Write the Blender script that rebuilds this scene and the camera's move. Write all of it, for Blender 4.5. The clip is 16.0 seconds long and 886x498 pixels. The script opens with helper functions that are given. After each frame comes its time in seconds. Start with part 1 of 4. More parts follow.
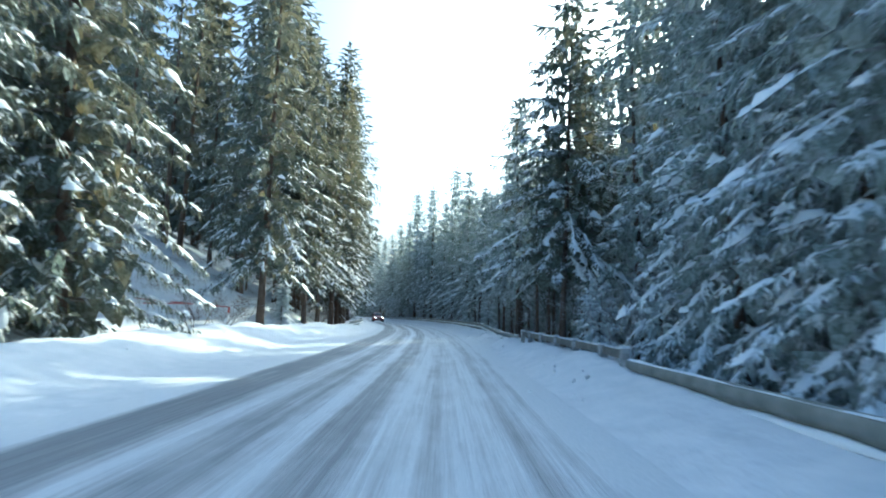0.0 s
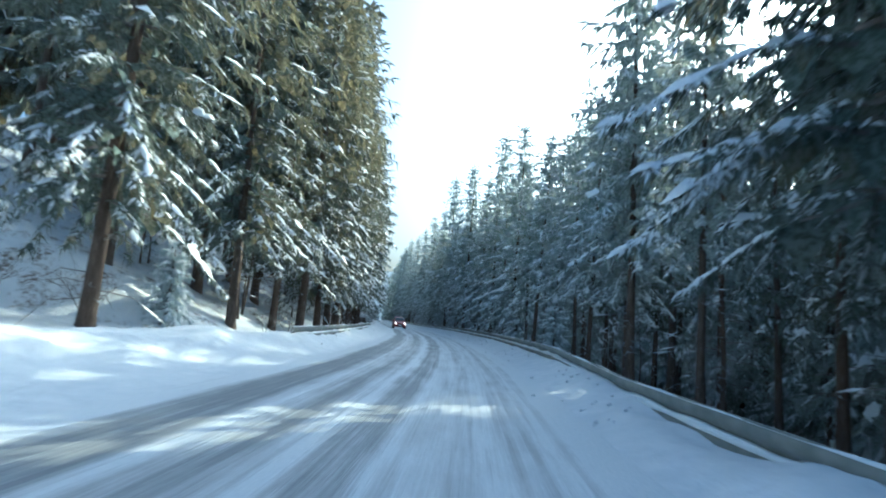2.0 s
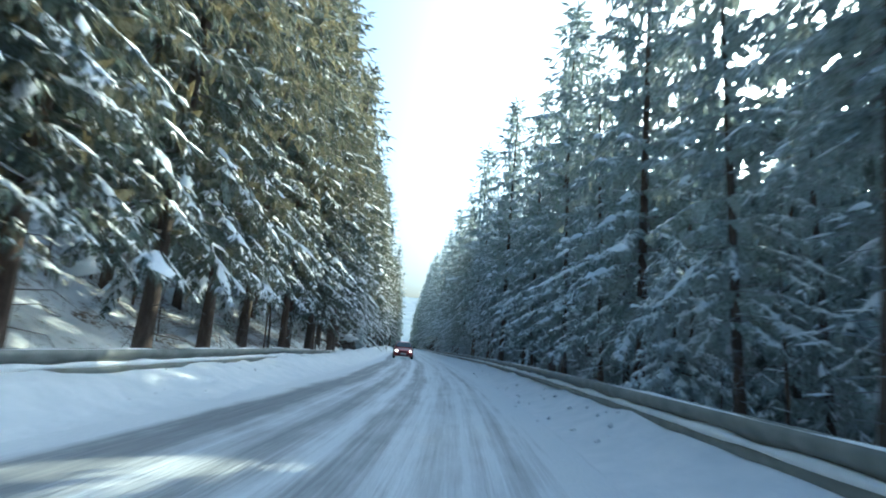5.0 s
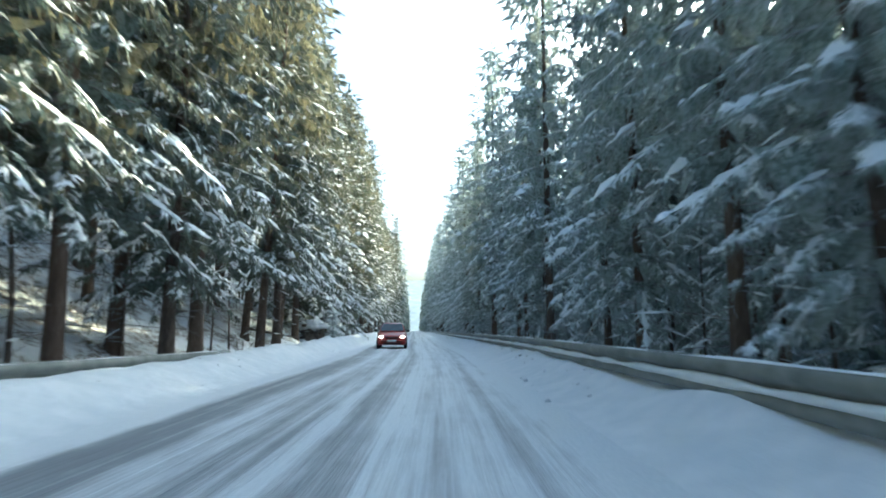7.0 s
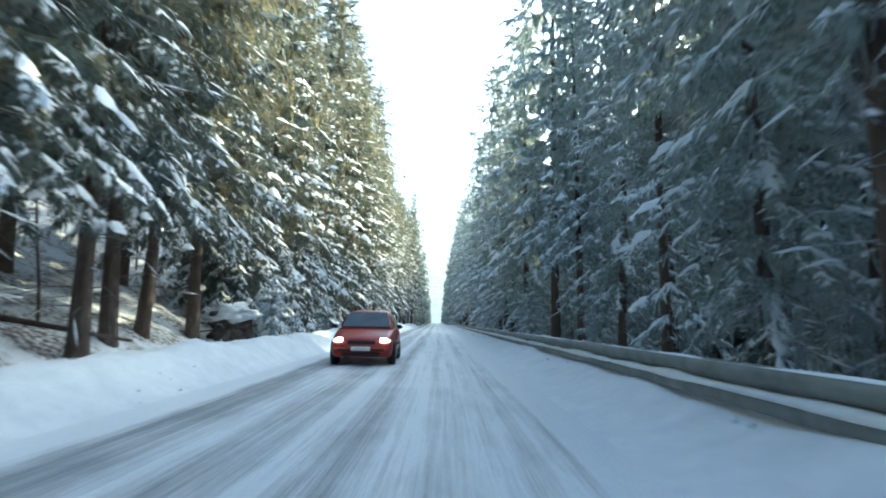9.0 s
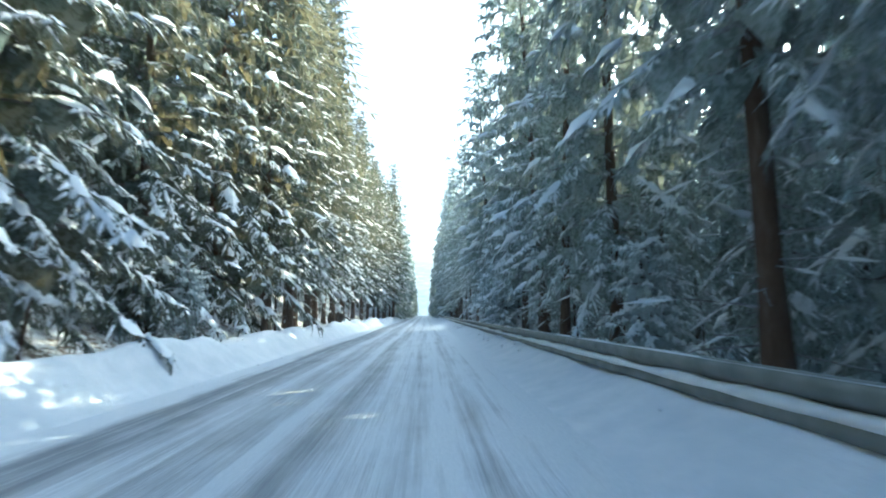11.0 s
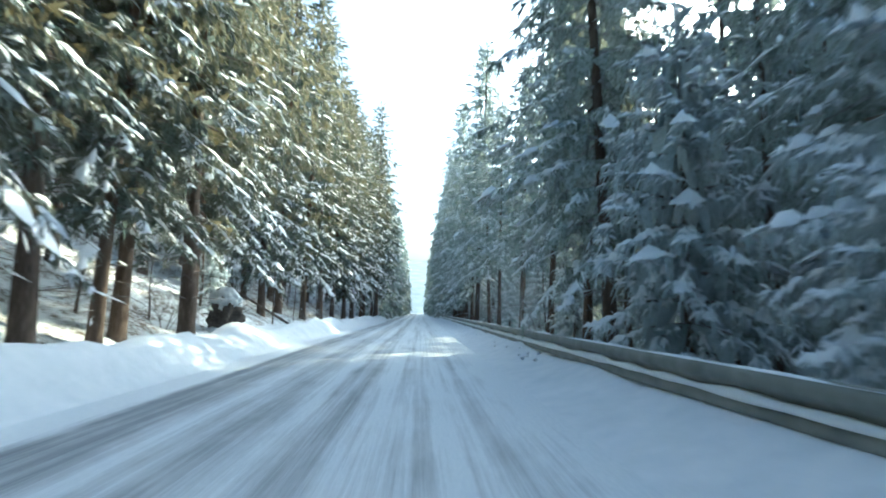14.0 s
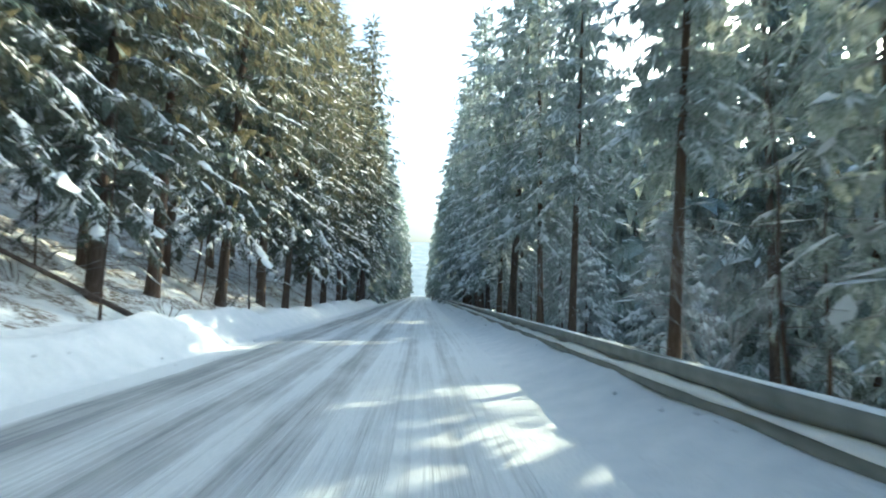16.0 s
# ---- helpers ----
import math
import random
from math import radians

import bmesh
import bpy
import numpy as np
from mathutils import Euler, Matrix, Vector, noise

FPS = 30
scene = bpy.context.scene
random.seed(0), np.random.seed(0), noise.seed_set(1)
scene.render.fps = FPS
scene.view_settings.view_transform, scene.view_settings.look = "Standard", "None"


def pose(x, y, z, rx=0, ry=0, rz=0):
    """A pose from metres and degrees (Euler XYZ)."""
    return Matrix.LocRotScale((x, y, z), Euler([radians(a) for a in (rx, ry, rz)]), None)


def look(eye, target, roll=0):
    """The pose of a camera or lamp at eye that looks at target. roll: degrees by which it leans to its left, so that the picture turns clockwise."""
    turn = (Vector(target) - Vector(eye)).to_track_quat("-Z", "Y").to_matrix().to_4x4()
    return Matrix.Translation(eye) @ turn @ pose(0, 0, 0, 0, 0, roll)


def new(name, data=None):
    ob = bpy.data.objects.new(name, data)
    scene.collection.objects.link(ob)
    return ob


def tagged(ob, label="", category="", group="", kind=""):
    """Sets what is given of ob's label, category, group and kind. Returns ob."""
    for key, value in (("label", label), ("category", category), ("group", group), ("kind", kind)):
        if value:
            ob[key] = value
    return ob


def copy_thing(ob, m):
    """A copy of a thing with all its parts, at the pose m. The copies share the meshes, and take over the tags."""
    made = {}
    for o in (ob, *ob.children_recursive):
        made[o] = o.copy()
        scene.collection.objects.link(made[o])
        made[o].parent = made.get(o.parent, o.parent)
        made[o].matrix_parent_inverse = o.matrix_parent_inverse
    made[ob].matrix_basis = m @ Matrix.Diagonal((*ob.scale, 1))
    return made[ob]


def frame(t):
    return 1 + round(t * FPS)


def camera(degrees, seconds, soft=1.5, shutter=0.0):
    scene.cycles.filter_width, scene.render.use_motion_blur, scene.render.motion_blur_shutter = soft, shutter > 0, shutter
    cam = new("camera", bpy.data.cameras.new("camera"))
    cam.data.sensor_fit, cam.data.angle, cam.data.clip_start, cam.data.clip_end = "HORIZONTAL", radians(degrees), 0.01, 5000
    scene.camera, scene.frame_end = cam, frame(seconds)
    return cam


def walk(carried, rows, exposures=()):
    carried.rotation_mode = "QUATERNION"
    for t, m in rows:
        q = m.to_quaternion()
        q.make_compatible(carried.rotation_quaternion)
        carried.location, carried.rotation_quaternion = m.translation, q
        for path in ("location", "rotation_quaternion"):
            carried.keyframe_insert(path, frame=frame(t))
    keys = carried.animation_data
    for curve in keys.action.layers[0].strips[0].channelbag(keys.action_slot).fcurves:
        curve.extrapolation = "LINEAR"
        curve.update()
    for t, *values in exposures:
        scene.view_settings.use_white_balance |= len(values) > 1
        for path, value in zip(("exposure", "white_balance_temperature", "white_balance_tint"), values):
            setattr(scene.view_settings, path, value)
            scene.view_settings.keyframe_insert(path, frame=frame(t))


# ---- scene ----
cam = camera(79.0, 16.0, soft=1.9, shutter=0.36)
PATH = [
    (0, (-0.058, -0.022, 1.125), (0.347, 1.922, 1.373), 1.3),
    (0.5, (0.866, 3.949, 1.174), (1.232, 5.898, 1.432), 2.4),
    (1, (1.809, 8.092, 1.23), (2.141, 10.046, 1.5), 3.1),
    (1.5, (2.639, 12.104, 1.288), (2.940, 14.067, 1.536), 4.4),
    (2, (3.365, 15.935, 1.201), (3.623, 17.905, 1.473), 4.7),
    (2.5, (4.17, 20.153, 1.174), (4.426, 22.126, 1.428), 3.5),
    (3, (4.978, 24.078, 1.209), (5.238, 26.049, 1.477), 3.1),
    (3.2, (5.349, 25.644, 1.2), (5.595, 27.618, 1.466), 3.7),
    (5.3, (7.884, 42.756, 1.182), (7.954, 44.721, 1.548), 5.9),
    (5.5, (8.101, 44.392, 1.203), (8.124, 46.361, 1.558), 6.5),
    (6, (8.428, 48.422, 1.224), (8.52, 50.402, 1.489), -0.8),
    (6.5, (8.832, 52.478, 1.161), (8.944, 54.456, 1.44), -1.5),
    (7, (9.086, 56.497, 1.115), (9.192, 58.472, 1.408), 0.0),
    (7.5, (9.37, 60.728, 1.16), (9.435, 62.706, 1.446), 2.5),
    (8, (9.56, 64.816, 1.262), (9.597, 66.797, 1.528), 2.8),
    (8.5, (9.71, 68.971, 1.288), (9.71, 70.953, 1.554), 2.3),
    (8.7, (9.761, 70.491, 1.186), (9.758, 72.474, 1.452), 1.4),
    (10.8, (10.089, 87.645, 1.259), (10.148, 89.63, 1.495), -0.2),
    (11, (10.072, 89.317, 1.244), (10.139, 91.302, 1.478), -0.5),
    (11.5, (10.038, 93.446, 1.25), (10.11, 95.429, 1.503), -0.7),
    (12, (9.955, 97.584, 1.208), (10.045, 99.562, 1.485), 0.6),
    (12.5, (9.936, 101.771, 1.195), (10.052, 103.75, 1.457), -1.5),
    (13, (9.916, 105.901, 1.123), (10.025, 107.885, 1.352), 0.3),
    (13.5, (9.978, 109.93, 1.164), (10.05, 111.915, 1.398), 0.3),
    (14, (10.009, 114.04, 1.192), (10.093, 116.025, 1.421), 0.7),
    (14.5, (10.033, 118.123, 1.139), (10.105, 120.109, 1.369), 0.8),
    (15, (10.046, 122.228, 1.19), (10.108, 124.214, 1.424), 1.0),
    (15.5, (10.063, 126.198, 1.239), (10.143, 128.186, 1.441), 1.4),
    (16, (10.126, 130.322, 1.326), (10.202, 132.313, 1.49), 1.8),
]
EXPOSURES = [(0.0, 1.16, 4480, -9), (2.0, 1.10, 4380, -9), (3.0, 1.14, 4420, -9), (5.5, 1.43, 4480, -9), (7.0, 1.80, 4850, -9), (8.5, 2.03, 4890, -9), (11.0, 2.02, 4660, -9), (12.0, 2.12, 4640, -9), (13.0, 2.03, 4640, -9), (14.0, 1.84, 4700, -9), (14.5, 1.69, 4770, -9), (15.5, 1.65, 4920, -9), (16.0, 1.66, 4900, -9)]
walk(cam, [(t, look(eye, target, roll)) for t, eye, target, roll in PATH], EXPOSURES)

# ---- world and sun ----
SUN_ELEVATION, SUN_AZIMUTH = 26.5, 51.0
world = bpy.data.worlds.new("winter_sky")
scene.world = world
world.use_nodes = True
wn = world.node_tree.nodes
sky = wn.new("ShaderNodeTexSky")
sky.sky_type = "NISHITA"
sky.sun_disc = False
sky.sun_elevation, sky.sun_rotation = radians(SUN_ELEVATION), radians(SUN_AZIMUTH)
sky.dust_density, sky.air_density, sky.ozone_density = 10.0, 1.0, 1.0
wn["Background"].inputs["Strength"].default_value = 0.15
world.node_tree.links.new(sky.outputs[0], wn["Background"].inputs["Color"])
sun = new("sun", bpy.data.lights.new("sun", "SUN"))
sun.data.energy, sun.data.angle, sun.data.color = 4.2, radians(0.5), (1.0, 0.76, 0.44)
sa, se = radians(SUN_AZIMUTH), radians(SUN_ELEVATION)
sun.matrix_world = look((math.sin(sa) * math.cos(se) * 100, math.cos(sa) * math.cos(se) * 100, math.sin(se) * 100), (0, 0, 0))


# ---- materials ----
class Nodes:
    """A small builder for node materials."""

    def __init__(self, name, rough=0.8):
        self.mat = bpy.data.materials.new(name)
        self.mat.use_nodes = True
        self.tree = self.mat.node_tree
        self.bsdf = self.tree.nodes["Principled BSDF"]
        self.bsdf.inputs["Roughness"].default_value = rough
        self.bsdf.inputs["Specular IOR Level"].default_value = 0.3

    def add(self, kind, **values):
        n = self.tree.nodes.new("ShaderNode" + kind)
        for k, v in values.items():
            n.inputs[k].default_value = v
        return n

    def link(self, a, b):
        self.tree.links.new(a, b)

    def coords(self, scale=(1, 1, 1), out="Object"):
        m = self.add("Mapping", Scale=scale)
        self.link(self.add("TexCoord").outputs[out], m.inputs["Vector"])
        return m.outputs["Vector"]

    def noise(self, scale, detail=4.0, rough=0.6, vector=None):
        n = self.add("TexNoise", Scale=scale, Detail=detail, Roughness=rough)
        self.link(vector if vector is not None else self.coords(), n.inputs["Vector"])
        return n.outputs["Fac"]

    def ramp(self, fac, stops):
        n = self.add("ValToRGB")
        e = n.color_ramp.elements
        for k, (at, c) in enumerate(stops):
            el = e[k] if k < 2 else e.new(at)
            el.position, el.color = at, (*c, 1) if len(c) == 3 else c
        self.link(fac, n.inputs["Fac"])
        return n.outputs["Color"]

    def math(self, op, a, b=None):
        n = self.add("Math")
        n.operation = op
        for k, v in enumerate((a, b)):
            if v is None:
                continue
            if isinstance(v, (int, float)):
                n.inputs[k].default_value = v
            else:
                self.link(v, n.inputs[k])
        return n.outputs[0]

    def mix(self, fac, a, b):
        n = self.tree.nodes.new("ShaderNodeMix")
        n.data_type = "RGBA"
        for k, v in ((0, fac), (6, a), (7, b)):
            if isinstance(v, (int, float)):
                n.inputs[k].default_value = v
            elif isinstance(v, tuple):
                n.inputs[k].default_value = (*v, 1)
            else:
                self.link(v, n.inputs[k])
        return n.outputs[2]

    def colour(self, c):
        if isinstance(c, tuple):
            self.bsdf.inputs["Base Color"].default_value = (*c, 1)
        else:
            self.link(c, self.bsdf.inputs["Base Color"])
        return self

    def bump(self, height, strength, distance):
        n = self.add("Bump", Strength=strength, Distance=distance)
        self.link(height, n.inputs["Height"])
        self.link(n.outputs[0], self.bsdf.inputs["Normal"])
        return self


def grey(v):
    return (v, v, v)


def snow_material():
    n = Nodes("snow", 0.65)
    lumps, grain = n.noise(2.2, 5), n.noise(34.0, 3)
    n.colour(n.ramp(lumps, [(0.3, (0.64, 0.67, 0.7)), (0.7, (0.77, 0.78, 0.8))]))
    return n.bump(n.math("ADD", lumps, n.math("MULTIPLY", grain, 0.15)), 0.5, 0.12).mat


def slope_material(name, snow_to):
    n = Nodes(name, 0.75)
    patches, litter = n.noise(0.9, 6, 0.65), n.noise(7.0, 5, 0.7)
    bare = n.math("MULTIPLY", n.ramp(patches, [(snow_to, grey(0)), (snow_to + 0.1, grey(1))]), n.ramp(litter, [(0.42, grey(0)), (0.56, grey(1))]))
    brown = n.ramp(litter, [(0.4, (0.07, 0.052, 0.036)), (0.7, (0.23, 0.175, 0.125))])
    n.colour(n.mix(bare, n.ramp(n.noise(2.5), [(0.3, (0.74, 0.77, 0.8)), (0.7, (0.86, 0.87, 0.88))]), brown))
    return n.bump(n.math("ADD", patches, n.math("MULTIPLY", litter, 0.3)), 0.7, 0.25).mat


def road_material():
    """Packed snow worn to grey along the wheel tracks; UV is metres across and along."""
    n = Nodes("packed_snow_road", 0.55)
    sep = n.add("SeparateXYZ")
    n.link(n.add("TexCoord").outputs["UV"], sep.inputs[0])
    wob = n.noise(1.0, 2, 0.5, n.coords((0.0, 0.07, 1.0), "UV"))
    wander = n.noise(1.0, 4, 0.6, n.coords((0.9, 0.45, 1.0), "UV"))
    u = n.math("ADD", sep.outputs[0], n.math("ADD", n.math("MULTIPLY", n.math("SUBTRACT", wob, 0.5), 0.6), n.math("MULTIPLY", n.math("SUBTRACT", wander, 0.5), 0.34)))
    across = n.math("DIVIDE", n.math("ADD", u, 5.0), 8.0)
    stops = [(-4.3, 0.0), (-3.75, 0.05), (-3.4, 0.88), (-2.85, 0.78), (-2.5, 0.3), (-2.05, 0.7), (-1.75, 0.62), (-1.45, 0.12), (-1.18, 0.72), (-0.9, 0.68), (-0.7, 0.3),
             (-0.4, 0.26), (-0.12, 0.5), (0.1, 0.3), (0.45, 0.3), (0.58, 0.5), (0.72, 0.44), (0.86, 0.24), (1.0, 0.36), (1.15, 0.12), (1.7, 0.0)]
    wear = n.ramp(across, [((a + 5.0) / 8.0, grey(v)) for a, v in stops])
    wear = n.math("MULTIPLY", wear, n.ramp(n.math("DIVIDE", sep.outputs[1], 250.0), [(0.22, grey(1)), (0.34, grey(0.84))]))
    streak = n.noise(1.0, 5, 0.68, n.coords((5.2, 0.065, 1.0), "UV"))
    fine = n.noise(1.0, 4, 0.7, n.coords((14.0, 0.34, 1.0), "UV"))
    blot = n.noise(1.0, 5, 0.65, n.coords((2.0, 0.6, 1.0), "UV"))
    grain = n.noise(1.0, 3, 0.6, n.coords((30.0, 14.0, 1.0), "UV"))
    mix = n.math("ADD", n.math("MULTIPLY", streak, 0.52), n.math("ADD", n.math("MULTIPLY", fine, 0.28), n.math("MULTIPLY", blot, 0.28)))
    worn = n.ramp(n.math("ADD", mix, n.math("MULTIPLY", n.math("SUBTRACT", wear, 0.43), 0.44)), [(0.44, grey(0)), (0.56, grey(0.42)), (0.7, grey(1))])
    base = n.ramp(grain, [(0.3, (0.63, 0.66, 0.69)), (0.7, (0.75, 0.77, 0.79))])
    n.colour(n.mix(worn, base, n.ramp(fine, [(0.3, (0.17, 0.182, 0.2)), (0.7, (0.31, 0.325, 0.34))])))
    high = n.math("SUBTRACT", n.math("MULTIPLY", grain, 0.25), worn)
    return n.bump(high, 0.6, 0.03).mat


def needle_material(name, dark, light, frost, glow, through_light):
    n = Nodes(name, 0.7)
    isl = n.add("NewGeometry").outputs["Random Per Island"]
    obj = n.add("ObjectInfo").outputs["Random"]
    col = n.mix(isl, dark, light)
    col = n.mix(n.math("MULTIPLY", obj, 0.2), col, (0.075, 0.075, 0.04))
    col = n.mix(n.math("MULTIPLY", n.ramp(n.noise(9.0, 4, 0.65), [(0.44, grey(0)), (0.56, grey(1))]), frost), col, (0.6, 0.66, 0.68))
    n.colour(col)
    trans, both = n.add("BsdfTranslucent"), n.add("MixShader", Fac=glow)
    n.link(n.mix(0.5, col, through_light), trans.inputs["Color"])
    n.link(n.bsdf.outputs[0], both.inputs[1])
    n.link(trans.outputs[0], both.inputs[2])
    n.link(both.outputs[0], n.tree.nodes["Material Output"].inputs["Surface"])
    return n.mat


def bark_material():
    n = Nodes("spruce_bark", 0.9)
    plates = n.noise(1.0, 6, 0.7, n.coords((9, 9, 2.2)))
    moss = n.noise(0.6, 4)
    col = n.ramp(plates, [(0.3, (0.04, 0.031, 0.026)), (0.55, (0.105, 0.082, 0.066)), (0.75, (0.2, 0.165, 0.138))])
    col = n.mix(n.math("MULTIPLY", n.add("ObjectInfo").outputs["Random"], 0.3), col, (0.17, 0.1, 0.06))
    return n.colour(n.mix(n.ramp(moss, [(0.5, grey(0)), (0.75, grey(0.35))]), col, (0.16, 0.17, 0.15))).bump(plates, 0.9, 0.05).mat


def mottled(name, a, b, scale, rough, metal=0.0, strength=0.3, distance=0.01):
    n = Nodes(name, rough)
    f = n.noise(scale, 5)
    n.bsdf.inputs["Metallic"].default_value = metal
    return n.colour(n.ramp(f, [(0.3, a), (0.7, b)])).bump(f, strength, distance).mat


def glowing(name, c, strength):
    n = Nodes(name)
    n.bsdf.inputs["Emission Color"].default_value = (*c, 1)
    n.bsdf.inputs["Emission Strength"].default_value = strength
    return n.colour(c).mat


SNOW, ROAD = snow_material(), road_material()
SLOPE, LITTER = slope_material("forest_floor_snow", 0.52), slope_material("thin_snow_over_litter", 0.44)
BRANCH_SNOW = mottled("branch_snow", (0.78, 0.8, 0.82), (0.88, 0.89, 0.9), 6.0, 0.7, 0.0, 0.6, 0.04)
NEEDLE = needle_material("spruce_needles", (0.034, 0.07, 0.07), (0.072, 0.125, 0.118), 0.24, 0.26, (0.42, 0.295, 0.08))
# hoarfrost on needles, lightened further to paint in a veil of haze
FROSTED_HAZY = needle_material("frosted_hazy_needles", (0.17, 0.235, 0.21), (0.43, 0.49, 0.46), 0.8, 0.28, (0.24, 0.23, 0.12))
SNOWY = needle_material("snow_coated_needles", (0.4, 0.48, 0.49), (0.6, 0.67, 0.69), 0.9, 0.15, (0.25, 0.25, 0.15))
BARK = bark_material()
TWIG = mottled("dead_twig", (0.09, 0.075, 0.06), (0.3, 0.28, 0.27), 3.0, 0.9)
FROST_TWIG = mottled("frosted_twig", (0.14, 0.12, 0.11), (0.62, 0.65, 0.68), 5.0, 0.85)
STEEL = mottled("galvanised_steel", (0.15, 0.162, 0.148), (0.27, 0.28, 0.26), 3.0, 0.6, 0.15)
POST = mottled("post_steel", (0.16, 0.16, 0.16), (0.3, 0.29, 0.27), 6.0, 0.6, 0.3)
CONCRETE = mottled("old_concrete", (0.1, 0.1, 0.088), (0.19, 0.188, 0.17), 5.0, 0.9, 0.0, 0.7, 0.02)
FROSTED_CONCRETE = mottled("frosted_concrete", (0.17, 0.175, 0.17), (0.4, 0.41, 0.42), 7.0, 0.85, 0.0, 0.7, 0.02)
EARTH = mottled("earth_and_roots", (0.05, 0.044, 0.038), (0.15, 0.13, 0.112), 8.0, 0.95, 0.0, 0.9, 0.06)
# far snowy forest, paled to blue-grey in place of haze
HAZE = mottled("haze_tinted_snowy_forest", (0.2, 0.24, 0.27), (0.32, 0.36, 0.39), 0.05, 0.95)
RED_BAND = mottled("red_band", (0.24, 0.045, 0.04), (0.36, 0.08, 0.06), 5.0, 0.5)
WHITE_PAINT = mottled("white_paint", (0.7, 0.7, 0.68), (0.82, 0.82, 0.8), 5.0, 0.5)
RED_PAINT = mottled("dirty_red_paint", (0.3, 0.03, 0.022), (0.42, 0.07, 0.05), 4.0, 0.32)
BLACK = mottled("black_plastic", (0.015, 0.015, 0.016), (0.03, 0.03, 0.03), 9.0, 0.5)
TYRE = mottled("tyre_rubber", (0.02, 0.02, 0.02), (0.1, 0.1, 0.1), 7.0, 0.9)
GLASS = mottled("dark_car_glass", (0.03, 0.04, 0.045), (0.05, 0.06, 0.065), 2.0, 0.08)
LAMP = glowing("headlight_glow", (1.0, 0.9, 0.72), 6.0)


# ---- building helpers ----
def mesh(name, verts, faces, materials, smooth=True):
    me = bpy.data.meshes.new(name)
    me.from_pydata(verts, [], faces)
    for m in materials if isinstance(materials, (list, tuple)) else [materials]:
        me.materials.append(m)
    me.polygons.foreach_set("use_smooth", [smooth] * len(me.polygons))
    me.update()
    return me


def child(name, me, parent, label=""):
    ob = new(name, me)
    ob.parent = parent
    return tagged(ob, label) if label else ob


def part(name, bm, material, parent, label="", smooth=True):
    """Links a bmesh as one mesh object under a thing."""
    me = bpy.data.meshes.new(name)
    bm.to_mesh(me)
    bm.free()
    me.materials.append(material)
    me.polygons.foreach_set("use_smooth", [smooth] * len(me.polygons))
    return child(name, me, parent, label)


HEADINGS = [(-40, -12.1), (12, -12.1), (20, -11.3), (26, -10.2), (44, -6.7), (52, -5.0), (60, -3.3), (68, -2.0), (72, -1.6), (86, -0.2), (92, 0), (400, 0)]


def heading(s):
    for (a, ha), (b, hb) in zip(HEADINGS, HEADINGS[1:]):
        if a <= s <= b:
            return ha + (hb - ha) * (s - a) / (b - a)
    return 0.0


# the road's line, every 0.1 m from 40 m behind the start
BACK = 400
LINE = [(0.0, 0.0)]
for i in range(0, -BACK, -1):
    h = radians(heading((i - 0.5) * 0.1))
    LINE.append((LINE[-1][0] + math.sin(h) * 0.1, LINE[-1][1] - math.cos(h) * 0.1))
LINE.reverse()
for i in range(3800):
    h = radians(heading((i + 0.5) * 0.1))
    LINE.append((LINE[-1][0] - math.sin(h) * 0.1, LINE[-1][1] + math.cos(h) * 0.1))
LINE_XY = np.array(LINE)


def place(s, u):
    k = s * 10 + BACK
    i = min(max(math.floor(k), 0), len(LINE) - 2)
    f = k - i
    (ax, ay), (bx, by) = LINE[i], LINE[i + 1]
    h = radians(heading(s))
    return ax + (bx - ax) * f + u * math.cos(h), ay + (by - ay) * f + u * math.sin(h)


def along(x, y):
    """The road coordinates (along, across) of a place."""
    i = int(((LINE_XY - (x, y)) ** 2).sum(1).argmin())
    s = (i - BACK) / 10
    h = radians(heading(s))
    return s, (x - LINE[i][0]) * math.cos(h) + (y - LINE[i][1]) * math.sin(h)


def blend(x, *knots):
    """Linear between knots (x, value)."""
    if x <= knots[0][0]:
        return knots[0][1]
    for (a, va), (b, vb) in zip(knots, knots[1:]):
        if x <= b:
            return va + (vb - va) * (x - a) / (b - a)
    return knots[-1][1]


def rough(s, u, size, k=0.0):
    return noise.noise((s / size, u / size, k))


def crest(s):
    """How far out on the left the ploughed bank's crest lies."""
    return blend(s, (-5, -7.4), (16, -7.6), (24, -8.2), (33, -5.6), (60, -5.7), (74, -5.5), (90, -5.1), (200, -5.0))


def bank(s):
    return blend(s, (0, 0.52), (20, 0.6), (30, 0.55), (35, 0.42), (60, 0.44), (72, 0.52), (90, 0.58), (130, 0.62), (150, 0.55), (200, 0.4))


